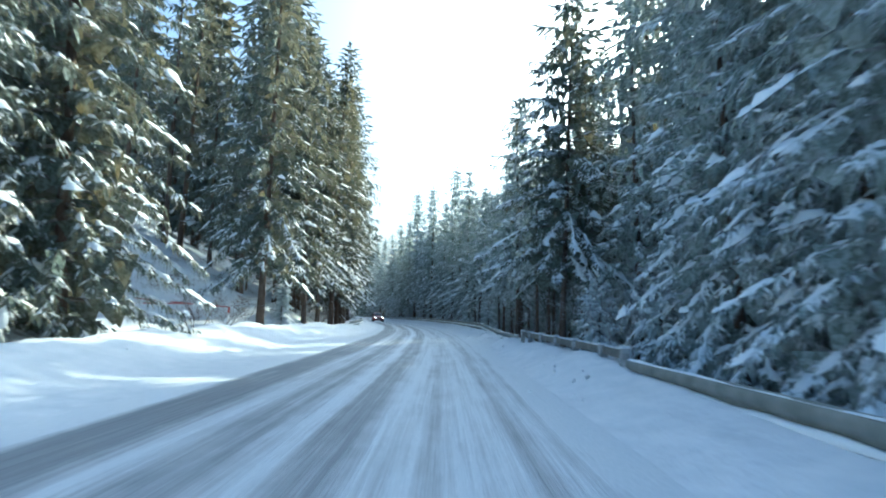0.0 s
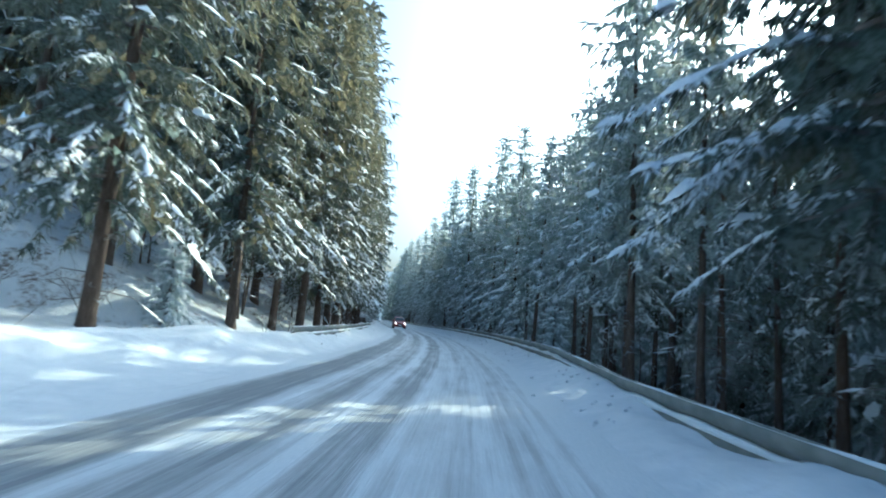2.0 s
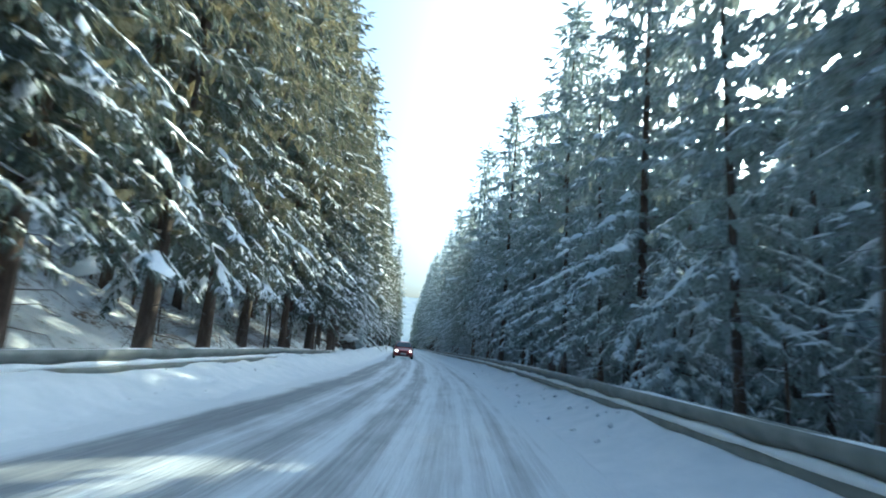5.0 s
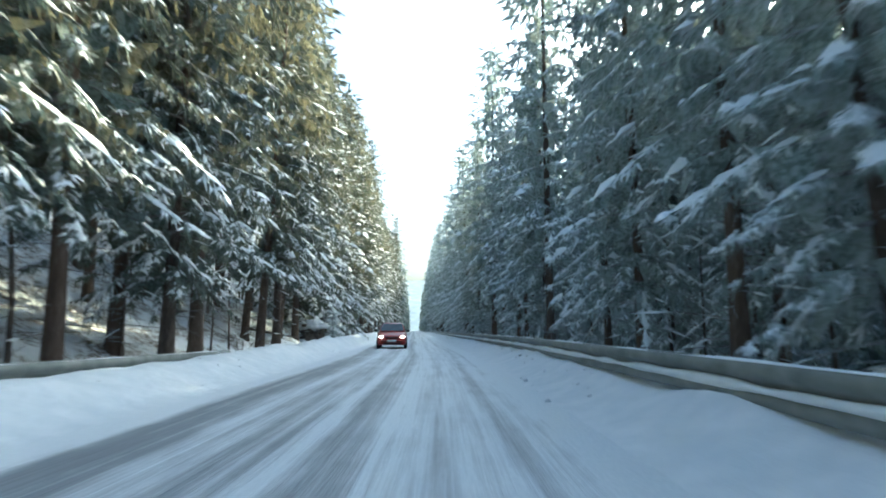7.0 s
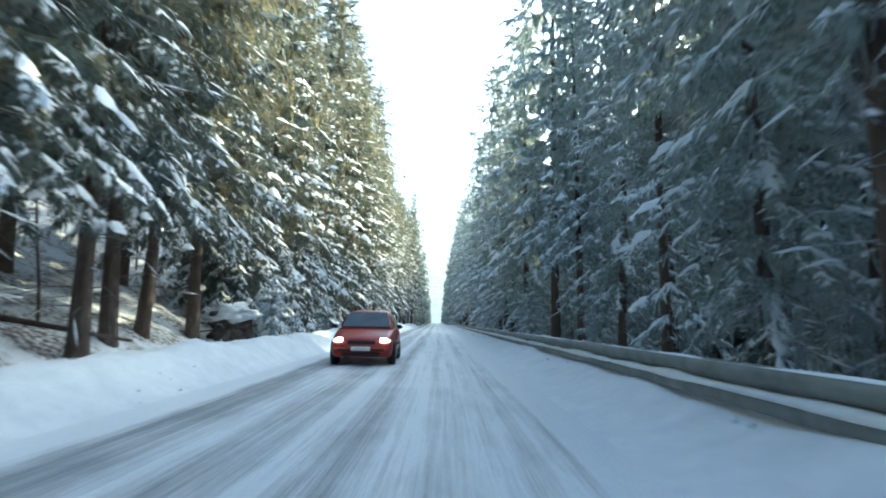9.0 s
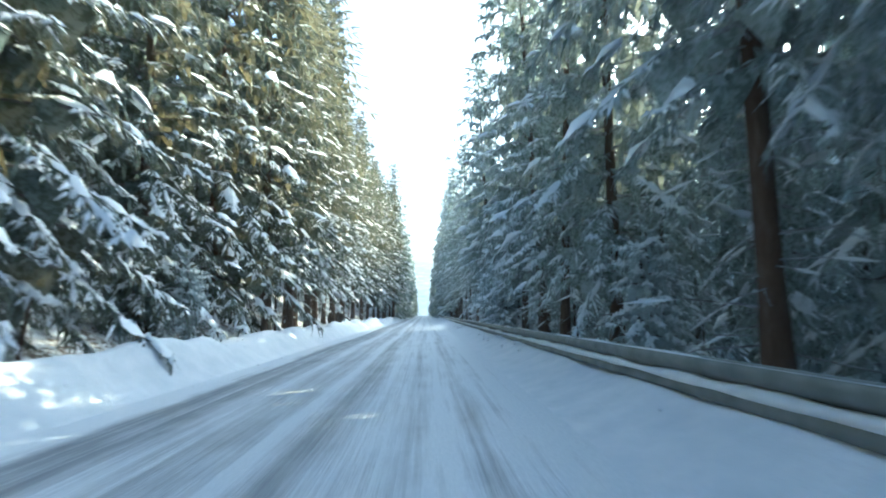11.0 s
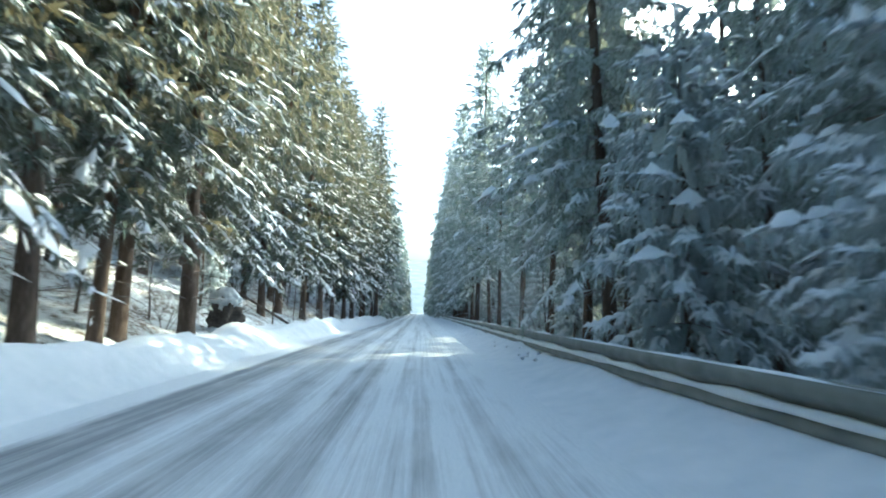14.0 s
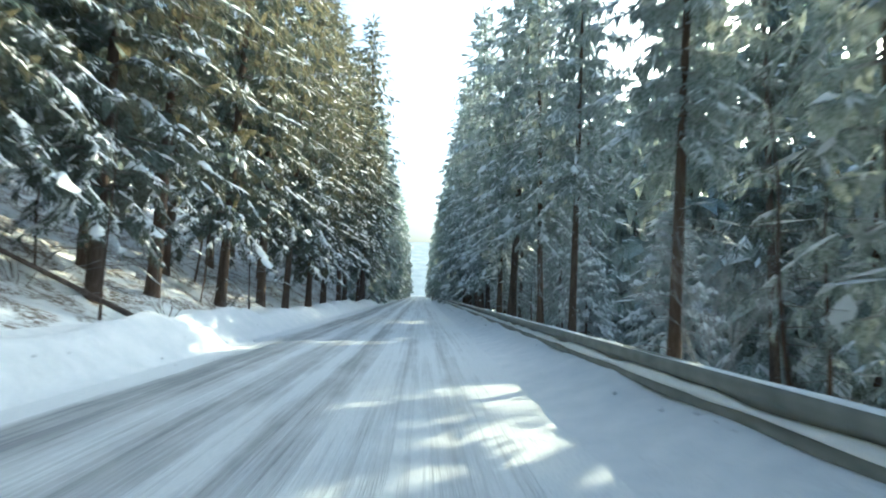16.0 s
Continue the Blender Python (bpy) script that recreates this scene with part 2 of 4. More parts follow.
def height(s, u):
    if u < -3.9:
        c = crest(s)
        b = bank(s) * (1 + 0.5 * rough(s, u, 3.1) + 0.25 * rough(s, u, 0.9))
        foot = min(-4.1, c + 2.6)
        if u > c:
            t = min(1.0, max(0.0, (foot - u) / (foot - c)))
            z = b * t * t * (3 - 2 * t)
            return z + t * (0.06 * rough(s, u, 0.5) + 0.03 * rough(s, u, 0.22))
        t = min(1.0, (c - u) / 1.2)
        z = b * (1 - 0.62 * t * t * (3 - 2 * t))
        gentle = blend(s, (15, 0), (19, 7.0), (29, 7.0), (33, 0))
        rise = max(0.0, c - 2.7 - u)
        z -= 0.42 * min(rise, gentle)
        z += 0.52 * rise if rise < 34 else 17.7 + 0.1 * (rise - 34)
        return z + min(1, rise) * (0.35 * rough(s, u, 4.0) + 0.12 * rough(s, u, 1.1)) + 0.05 * rough(s, u, 0.5)
    if u > 1.3:
        t = min(1.0, (u - 1.3) / 1.5)
        z = blend(s, (40, 0.5), (50, 0.57), (85, 0.57), (95, 0.5)) * t * t * (1 + 0.3 * rough(s, u, 1.7))
        pile = blend(s, (13, 0), (15, 1), (23, 1), (26, 0)) * max(0.0, 0.1 + 0.5 * rough(s, 0, 2.1, 5)) + 0.22 * max(0.0, 1 - ((s - 10.2) / 2.2) ** 2) ** 0.6 + 0.04 * max(0.0, 1 - ((s - 14) / 10) ** 2)
        pile *= max(0.0, 1 - ((u - 2.75) / 0.95) ** 2) * max(0.0, 0.95 + 0.6 * rough(s, u, 1.2, 3) + 0.45 * rough(s, u, 0.4, 3))
        low = blend(s, (-10, 0.2), (12, 0.2), (17, 0.3), (24, 0.28), (30, 0.05))
        if u > 2.2:
            z -= low * min(1.0, (u - 2.2) / 0.6)
        z += pile
        z += 0.025 * rough(s, u, 0.35)
        if u > 3.2:
            fall = u - 3.2
            z -= min(fall, 12) * 0.3 + max(0, min(fall - 12, 50)) * 0.12
            z += min(1, fall) * (0.3 * rough(s, u, 3.0) + 0.12 * rough(s, u, 0.9))
        return z
    return 0.0


def ground_at(x, y):
    s, u = along(x, y)
    return height(s, u)


# ---- ground and road: one sheet with the packed carriageway let into it ----
STATIONS = [-38, -30, -22] + [-14 + 0.45 * k for k in range(440)] + [184 + 3 * k for k in range(38)] + [300, 320, 339]
ROAD_L, ROAD_R = -4.1, 1.6


def sheet(name, us, materials, which=None):
    verts, faces, uv = [], [], []
    for s in STATIONS:
        for u in us:
            verts.append((*place(s, u), height(s, u)))
            uv.append((u, s))
    w = len(us)
    for i in range(len(STATIONS) - 1):
        for j in range(w - 1):
            a = i * w + j
            faces.append((a, a + 1, a + w + 1, a + w))
    me = mesh(name, verts, faces, materials)
    lay = me.uv_layers.new(name="UVMap")
    idx = np.empty(len(me.loops), dtype=np.int32)
    me.loops.foreach_get("vertex_index", idx)
    lay.data.foreach_set("uv", np.array(uv, dtype=np.float32)[idx].ravel())
    if which:
        me.polygons.foreach_set("material_index", [which(STATIONS[k // (w - 1)], us[k % (w - 1)]) for k in range(len(me.polygons))])
    return me


left_u = [-420, -200, -110, -70, -50, -40, -32, -26, -21, -18, -16, -14.5, -13.2, -12.2, -11.4, -10.7, -10.1, -9.6, -9.1, -8.7] + [-8.4 + 0.2 * k for k in range(21)] + [-4.25, ROAD_L]
right_u = [ROAD_R] + [1.75 + 0.17 * k for k in range(17)] + [4.7, 5.0, 5.4, 5.9, 6.5, 7.2, 8, 9, 10.5, 12.5, 15, 19, 25, 34, 48, 70, 110, 200, 420]
tagged(new("ground", sheet("ground_left", left_u, [SNOW, SLOPE, LITTER], lambda s, u: 0 if u >= -8.2 or 18 < s < 29.5 and u > -21 else 2 if s > 56 else 1)), "snow-covered verge, ploughed bank and forest slope", "ground", kind="structure")
tagged(new("ground", sheet("ground_right", right_u, [SNOW, SLOPE], lambda s, u: 1 if u > 3.6 else 0)), "snow-covered shoulder falling away into the forest", "ground", kind="structure")
road_u = [ROAD_L + (ROAD_R - ROAD_L) * k / 12 for k in range(13)]
tagged(new("road", sheet("road", road_u, ROAD)), "packed snow road with grey wheel tracks", "road", kind="structure")


# ---- spruces ----
def spruce_meshes(seed, tall, clear, reach, step, node, big, snowy, dead, needle):
    """Trunk, dead limbs, crown and snow load of one spruce, as meshes."""
    rng = random.Random(seed)
    nv, nf, sv, sf, tv, tf = [], [], [], [], [], []
    up = Vector((0, 0, 1))
    coarse, far = node > 0.4, node > 1
    melt = needle is NEEDLE and tall > 22

    def stick(a, b, r0, r1, vs, fs):
        d = (b - a).normalized()
        x = d.cross(up if abs(d.z) < 0.95 else Vector((1, 0, 0))).normalized()
        y = d.cross(x)
        k = len(vs)
        for p, r in ((a, r0), (b, r1)):
            for q in range(3):
                g = q * 2.0944
                vs.append(p + (x * math.cos(g) + y * math.sin(g)) * r)
        for q in range(3):
            fs.append((k + q, k + (q + 1) % 3, k + 3 + (q + 1) % 3, k + 3 + q))

    def load(a, b, w, thick):
        """A snow pillow lying on the twig from a to b."""
        d = b - a
        x = d.cross(up)
        if x.length < 1e-4:
            return
        x = x.normalized() * w
        lift = up * thick
        k = len(sv)
        if (a.z > 6 and w < 0.14) or w < 0.045:
            c = a + d * 0.55
            sv.extend((a, c - x - up * 0.02, c + lift, c + x - up * 0.02, b + d * 0.06))
            sf.extend(((k, k + 2, k + 1), (k, k + 3, k + 2), (k + 1, k + 2, k + 4), (k + 2, k + 3, k + 4)))
            return
        sv.append(a + lift * 0.3)
        for f, g in ((0.3, 0.9), (0.72, 1.0)):
            c = a + d * f
            sv.extend((c - x * g * rng.uniform(0.55, 1.35) - up * 0.03, c + lift * g * rng.uniform(0.7, 1.4), c + x * g * rng.uniform(0.55, 1.35) - up * 0.03))
        sv.append(b + d * 0.06)
        sf.extend(((k, k + 2, k + 1), (k, k + 3, k + 2), (k + 1, k + 2, k + 5, k + 4), (k + 2, k + 3, k + 6, k + 5), (k + 4, k + 5, k + 7), (k + 5, k + 6, k + 7)))

    def spray(a, d, length, w, white):
        """A forked twig: three narrow drooping fingers, some hanging needles, and snow on top."""
        x = d.cross(up)
        x = x.normalized() if x.length > 1e-4 else Vector((1, 0, 0))
        x = (x + up * rng.uniform(-0.35, 0.35)).normalized()
        if far or a.z > 15:
            w *= 3.0 if far else 1.5
        fork = rng.uniform(0.45, 0.75)
        fingers = ((0.0, 0, 1.0), (0.16, -1, 0.68), (0.34, 1, 0.6))
        for f, sgn, l in fingers[:1] if far or a.z > 15 else fingers[:2] if coarse or a.z > 11 else fingers:
            base = a + d * (length * f)
            way = d if not sgn else (d * 0.82 + x * (sgn * fork)).normalized()
            reach_to = length * l * rng.uniform(0.8, 1.15)
            across = x * w if not sgn else (x * 0.8 - d * (sgn * 0.5)) * (w * 0.85)
            mid = base + way * (reach_to * 0.35)
            tip = base + way * reach_to - up * (reach_to * rng.uniform(0.06, 0.24))
            k = len(nv)
            nv.extend((base, mid - across, tip, mid + across))
            nf.append((k, k + 1, k + 2, k + 3))
            if white and rng.random() < white:
                lift = up * rng.uniform(0.012, 0.035) * (1.6 if coarse else 1.0)
                start = base.lerp(tip, rng.uniform(0.0, 0.3)) + lift * 0.5
                k = len(sv)
                wide = across * rng.uniform(0.75, 1.2)
                sv.extend((start, mid.lerp(tip, 0.25) - wide + lift * 0.3, tip.lerp(mid, rng.uniform(-0.1, 0.3)) + lift * 0.6, mid.lerp(tip, 0.25) + wide + lift * 0.3))
                if coarse or a.z > 5:
                    sf.append((k, k + 1, k + 2, k + 3))
                else:
                    sv.append(mid.lerp(tip, 0.2) + lift * 2.2)
                    sf.extend(((k, k + 1, k + 4), (k + 1, k + 2, k + 4), (k + 2, k + 3, k + 4), (k + 3, k, k + 4)))
        for q in (0.35, 0.8) if a.z < 7 and not coarse else (0.55,) if a.z < 15 else ():
            c = a + d * (length * q * rng.uniform(0.8, 1.1))
            t = (d * 0.7 + x * rng.uniform(-0.7, 0.7)) * w * 0.9
            k = len(nv)
            nv.extend((c - t, c + t, c + d * rng.uniform(0.0, 0.2) + x * rng.uniform(-0.08, 0.08) - up * rng.uniform(0.12, 0.42) * max(big, 0.8)))
            nf.append((k, k + 1, k + 2))

    z, base_big, base_node = clear, big, node
    while z < tall - 0.3:
        f = (z - clear) / (tall - clear)
        big = base_big * (1 if coarse else blend(z, (0, 0.62), (6, 0.75), (9, 1.05), (13, 1.6)))
        node = base_node * (1 if coarse else blend(z, (0, 0.62), (6, 0.8), (9, 1.2), (13, 1.9)))
        span = reach * min((1 - f) ** (0.66 if tall < 18 else 0.56), 1.7 * (1 - f)) * min(1.0, 0.74 + 3 * f) + 0.2
        count = 7 if node < 0.25 else 6 if z < 8 and not coarse else 5 if f < 0.8 else 4
        turn = rng.uniform(0, 6.28)
        for k in range(count):
            a = turn + k * 6.283 / count + rng.uniform(-0.35, 0.35)
            L = span * rng.uniform(0.62, 1.14)
            out = Vector((math.cos(a), math.sin(a), 0))
            e = 0.1 + 0.5 * f ** 1.4 + rng.uniform(-0.14, 0.12)
            sag = rng.uniform(0.6, 1.05) * (1 - 0.55 * f)
            root = Vector((0, 0, z + rng.uniform(-0.13, 0.13)))

            def at(p):
                return root + out * (L * p * (1 - 0.12 * sag * p)) + up * (L * (e * p - sag * p * p + 0.3 * sag * p ** 4))

            if z < 13:
                stick(at(0.02), at(0.45), 0.03 + 0.008 * L, 0.018, tv, tf)
            side = out.cross(up)
            heavy = snowy * rng.uniform(0.5, 1.3) * (blend(z, (6, 1.0), (12, 0.62)) if melt else 1.0)
            m = max(3, int(L / node))
            for j in range(m):
                p = 0.18 + 0.8 * (j + rng.uniform(0.2, 0.8)) / m
                tan = (at(p + 0.03) - at(p - 0.03)).normalized()
                for sgn in (-1, 1):
                    if rng.random() < 0.12:
                        continue
                    base = at(min(1.0, p + rng.uniform(-0.06, 0.06)))
                    d = (tan * rng.uniform(0.55, 0.95) + side * sgn * rng.uniform(0.4, 0.9) - up * rng.uniform(0.15, 0.75)).normalized()
                    length = min(0.52, 0.22 + 0.28 * L * (1 - p) * p * 2) * rng.uniform(0.6, 1.3) * max(big, 0.8)
                    spray(base, d, length, rng.uniform(0.03, 0.052) * big, heavy * (0.25 + 0.6 * p))
            tan = (at(1.0) - at(0.93)).normalized()
            spray(at(0.93), tan, 0.4 * max(big, 0.8), 0.055 * big, heavy)
            # dense inner twigs hanging by the trunk
            for q in (0.16, 0.36) if not far else (0.15, 0.45, 0.75):
                c = at(q) + up * rng.uniform(-0.05, 0.05)
                t = (out * rng.uniform(0.5, 1) + side * rng.uniform(-0.6, 0.6)) * ((0.3 if far else 0.16) * L)
                k = len(nv)
                nv.extend((c - t, c + t, c + out * rng.uniform(-0.1, 0.25) + side * rng.uniform(-0.2, 0.2) - up * rng.uniform(0.45, 0.9) * max(1.0, step)))
                nf.append((k, k + 1, k + 2))
            # snow lying along the limb
            q = 0.3
            while q < 0.97:
                r = q + rng.uniform(0.1, 0.22) * (1.5 if z > 9 or coarse else 1.0)
                if rng.random() < heavy * (0.35 + 0.4 * q):
                    off = side * rng.uniform(-0.08, 0.08)
                    if 2 < z < 11 and q > 0.5 and rng.random() < 0.1 * snowy:
                        load(at(q) + up * 0.03, at(min(q + 0.55 / L, 1.05)), rng.uniform(0.14, 0.24), rng.uniform(0.1, 0.18))
                    load(at(q) + off, at(min(r, 1.04)) + off * 0.5, rng.uniform(0.045, 0.065 + 0.07 * q) * max(1.0, big), rng.uniform(0.04, 0.1))
                q = r
        z += step * rng.uniform(0.75, 1.25) * (1.0 if f < 0.7 else 0.8)
    # leader
    spray(Vector((0, 0, tall - 0.5)), Vector((0.02, 0.03, 1)).normalized(), 1.3, 0.05, 0.3)
    for k in range(6):
        a = k * 1.047 + rng.uniform(-0.3, 0.3)
        spray(Vector((0, 0, tall - 0.5 + 0.12 * k)), Vector((math.cos(a), math.sin(a), 0.8)).normalized(), 0.5 - 0.05 * k, 0.05, 0.5)
    # dead limbs on the bare lower trunk
    for k in range(dead):
        a, zz = rng.uniform(0, 6.28), rng.uniform(0.9, clear + 2.0)
        L = rng.uniform(0.5, 1.9)
        p0 = Vector((0, 0, zz))
        p1 = p0 + Vector((math.cos(a) * L * 0.6, math.sin(a) * L * 0.6, rng.uniform(-0.15, 0.1) * L))
        p2 = p1 + Vector((math.cos(a + 0.3) * L * 0.5, math.sin(a + 0.3) * L * 0.5, rng.uniform(-0.4, 0.0) * L))
        stick(p0, p1, 0.018, 0.011, tv, tf)
        stick(p1, p2, 0.011, 0.004, tv, tf)
        for q in range(2):
            b = p0.lerp(p1, rng.uniform(0.4, 1)) if q else p1.lerp(p2, rng.uniform(0.1, 0.7))
            stick(b, b + Vector((rng.uniform(-0.4, 0.4), rng.uniform(-0.4, 0.4), rng.uniform(-0.25, 0.05))), 0.007, 0.003, tv, tf)
        if rng.random() < 0.55 * snowy:
            load(p1, p2, 0.03, 0.035)
    # trunk
    bv, bf = [], []
    rings, seg = 9, 10
    r0 = 0.007 * tall + 0.02
    bend = (rng.uniform(-0.012, 0.012), rng.uniform(-0.012, 0.012))
    for i in range(rings):
        t = (i / (rings - 1)) ** 1.6
        zz = -0.5 + t * (tall + 0.3)
        r = r0 * (1 - t) ** 0.85 + 0.012 + 0.55 * r0 * math.exp(-max(0, zz) * 2.6)
        for j in range(seg):
            g = j * 6.2832 / seg
            rr = r * (1 + 0.08 * rng.uniform(-1, 1))
            bv.append((math.cos(g) * rr + bend[0] * zz, math.sin(g) * rr + bend[1] * zz, zz))
    for i in range(rings - 1):
        for j in range(seg):
            bf.append((i * seg + j, i * seg + (j + 1) % seg, (i + 1) * seg + (j + 1) % seg, (i + 1) * seg + j))
    bf.append(tuple((rings - 1) * seg + j for j in range(seg)))
    return (mesh("trunk", bv, bf, BARK), mesh("dead_wood", tv, tf, FROST_TWIG if needle is FROSTED_HAZY else TWIG, False), mesh("crown", nv, nf, needle, False), mesh("snow_load", sv, sf, BRANCH_SNOW))


def spruce(name, label, group, *how):
    ob = new(name)
    ob.empty_display_size = 0.3
    for n, me in zip(("trunk", "dead_wood", "crown", "snow_load"), spruce_meshes(*how)):
        c = child(n, me, ob)
        if n != "trunk":
            tagged(c, kind="stuff")
    return tagged(ob, label, "tree", group)


def tree_pose(x, y, turn, size=1.0, lean=(0, 0), sink=0.08):
    return pose(x, y, ground_at(x, y) - sink, lean[0], lean[1], turn) @ Matrix.Scale(size, 4)


KINDS = {
    # seed, height, clear trunk, reach, whorl step, node, spray size, snow, dead limbs, needles
    "edge": [("spruce", "tall snow-laden spruce at the forest edge", "spruces along the road", 11, 26.5, 5.2, 4.3, 0.62, 0.29, 1.2, 0.75, 24, NEEDLE),
             ("spruce", "tall snow-laden spruce at the forest edge", "spruces along the road", 12, 25.0, 4.3, 4.2, 0.6, 0.29, 1.2, 0.85, 20, NEEDLE),
             ("spruce", "tall snow-laden spruce at the forest edge", "spruces along the road", 13, 27.5, 6.2, 4.1, 0.64, 0.29, 1.2, 0.65, 30, NEEDLE)],
    "shade": [("spruce", "tall spruce with low snowy branches at the forest edge", "spruces along the road", 17, 26.0, 3.6, 4.3, 0.6, 0.29, 1.2, 0.75, 22, NEEDLE),
              ("spruce", "tall spruce with low snowy branches at the forest edge", "spruces along the road", 18, 25.0, 2.9, 4.1, 0.6, 0.29, 1.2, 0.85, 20, NEEDLE)],
    "cone": [("spruce", "broad conical spruce with tiers of snowy boughs", "spruces along the road", 19, 17.5, 3.9, 4.5, 0.62, 0.2, 1.1, 1.15, 14, NEEDLE)],
    "rail": [("spruce", "frosted spruce with drooping snowy branches behind the rail", "spruces along the road", 14, 20.5, 3.6, 3.3, 0.7, 0.27, 1.1, 1.0, 46, FROSTED_HAZY),
             ("spruce", "frosted spruce with drooping snowy branches behind the rail", "spruces along the road", 15, 19.5, 2.6, 3.4, 0.68, 0.27, 1.1, 1.05, 36, FROSTED_HAZY),
             ("spruce", "frosted spruce with drooping snowy branches behind the rail", "spruces along the road", 16, 21.5, 4.6, 3.2, 0.7, 0.27, 1.15, 0.95, 54, FROSTED_HAZY)],
    "bare": [("spruce", "frosted spruce with a bare lower trunk behind the rail", "spruces along the road", 24, 20.5, 5.6, 3.4, 0.56, 0.3, 1.15, 1.0, 40, FROSTED_HAZY),
             ("spruce", "frosted spruce with a bare lower trunk behind the rail", "spruces along the road", 25, 21.0, 7.0, 3.2, 0.56, 0.3, 1.15, 0.95, 50, FROSTED_HAZY)],
    "skirt": [("spruce", "spruce with snowy branches down to the ground", "spruces along the road", 21, 20.0, 0.6, 3.5, 0.45, 0.27, 1.05, 0.75, 4, NEEDLE),
              ("spruce", "spruce with snowy branches down to the ground", "spruces along the road", 22, 16.5, 1.1, 3.0, 0.45, 0.26, 1.05, 0.95, 6, NEEDLE)],
    "white": [("spruce", "frost-white spruce with boughs down to the ground", "spruces along the road", 23, 19.0, 0.8, 3.4, 0.48, 0.27, 1.05, 1.25, 6, FROSTED_HAZY)],
    "young": [("young_spruce", "young spruce thickly coated with snow", "young spruces", 31, 6.0, 0.25, 1.75, 0.4, 0.25, 1.2, 1.3, 0, SNOWY),
              ("young_spruce", "young spruce thickly coated with snow", "young spruces", 32, 3.4, 0.2, 1.2, 0.36, 0.24, 1.05, 1.2, 0, SNOWY)],
    "deep": [("spruce", "spruce with a long bare trunk inside the forest", "forest spruces", 41, 26.0, 7.0, 2.9, 1.0, 0.5, 1.5, 0.6, 12, NEEDLE),
             ("spruce", "spruce with a long bare trunk inside the forest", "forest spruces", 42, 24.0, 5.5, 2.8, 1.0, 0.5, 1.5, 0.7, 12, NEEDLE)],
    "dense": [("spruce", "frosted spruce with low branches behind the rail", "forest spruces", 55, 19.0, 0.8, 2.9, 0.65, 0.38, 1.3, 0.8, 10, FROSTED_HAZY),
              ("spruce", "frosted spruce with low branches behind the rail", "forest spruces", 56, 20.5, 1.6, 2.8, 0.65, 0.38, 1.3, 0.7, 14, FROSTED_HAZY)],
    "end": [("spruce", "distant frosted spruce lining the straight road", "forest spruces", 57, 19.0, 1.0, 3.1, 1.0, 1.05, 2.4, 0.6, 4, FROSTED_HAZY),
            ("spruce", "distant frosted spruce lining the straight road", "forest spruces", 58, 21.0, 1.6, 3.1, 1.0, 1.05, 2.4, 0.6, 4, FROSTED_HAZY)],
    "low": [("spruce", "spruce with low frosted branches inside the forest", "forest spruces", 51, 18.0, 1.2, 2.6, 0.78, 0.42, 1.25, 0.6, 14, FROSTED_HAZY),
            ("spruce", "spruce with low frosted branches inside the forest", "forest spruces", 52, 17.0, 2.4, 2.5, 0.78, 0.42, 1.25, 0.5, 16, FROSTED_HAZY)],
}
FIRST, USED = {}, set()
for kind, some in KINDS.items():
    for k, how in enumerate(some):
        FIRST[kind, k] = spruce(*how)
PLANTED = []


def plant(kind, k, x, y, turn, size=1.0, lean=(0, 0)):
    m = tree_pose(x, y, turn, size, lean)
    if (kind, k) not in USED:
        USED.add((kind, k))
        FIRST[kind, k].matrix_basis = m
    else:
        copy_thing(FIRST[kind, k], m)
    PLANTED.append((x, y))


rng = random.Random(5)
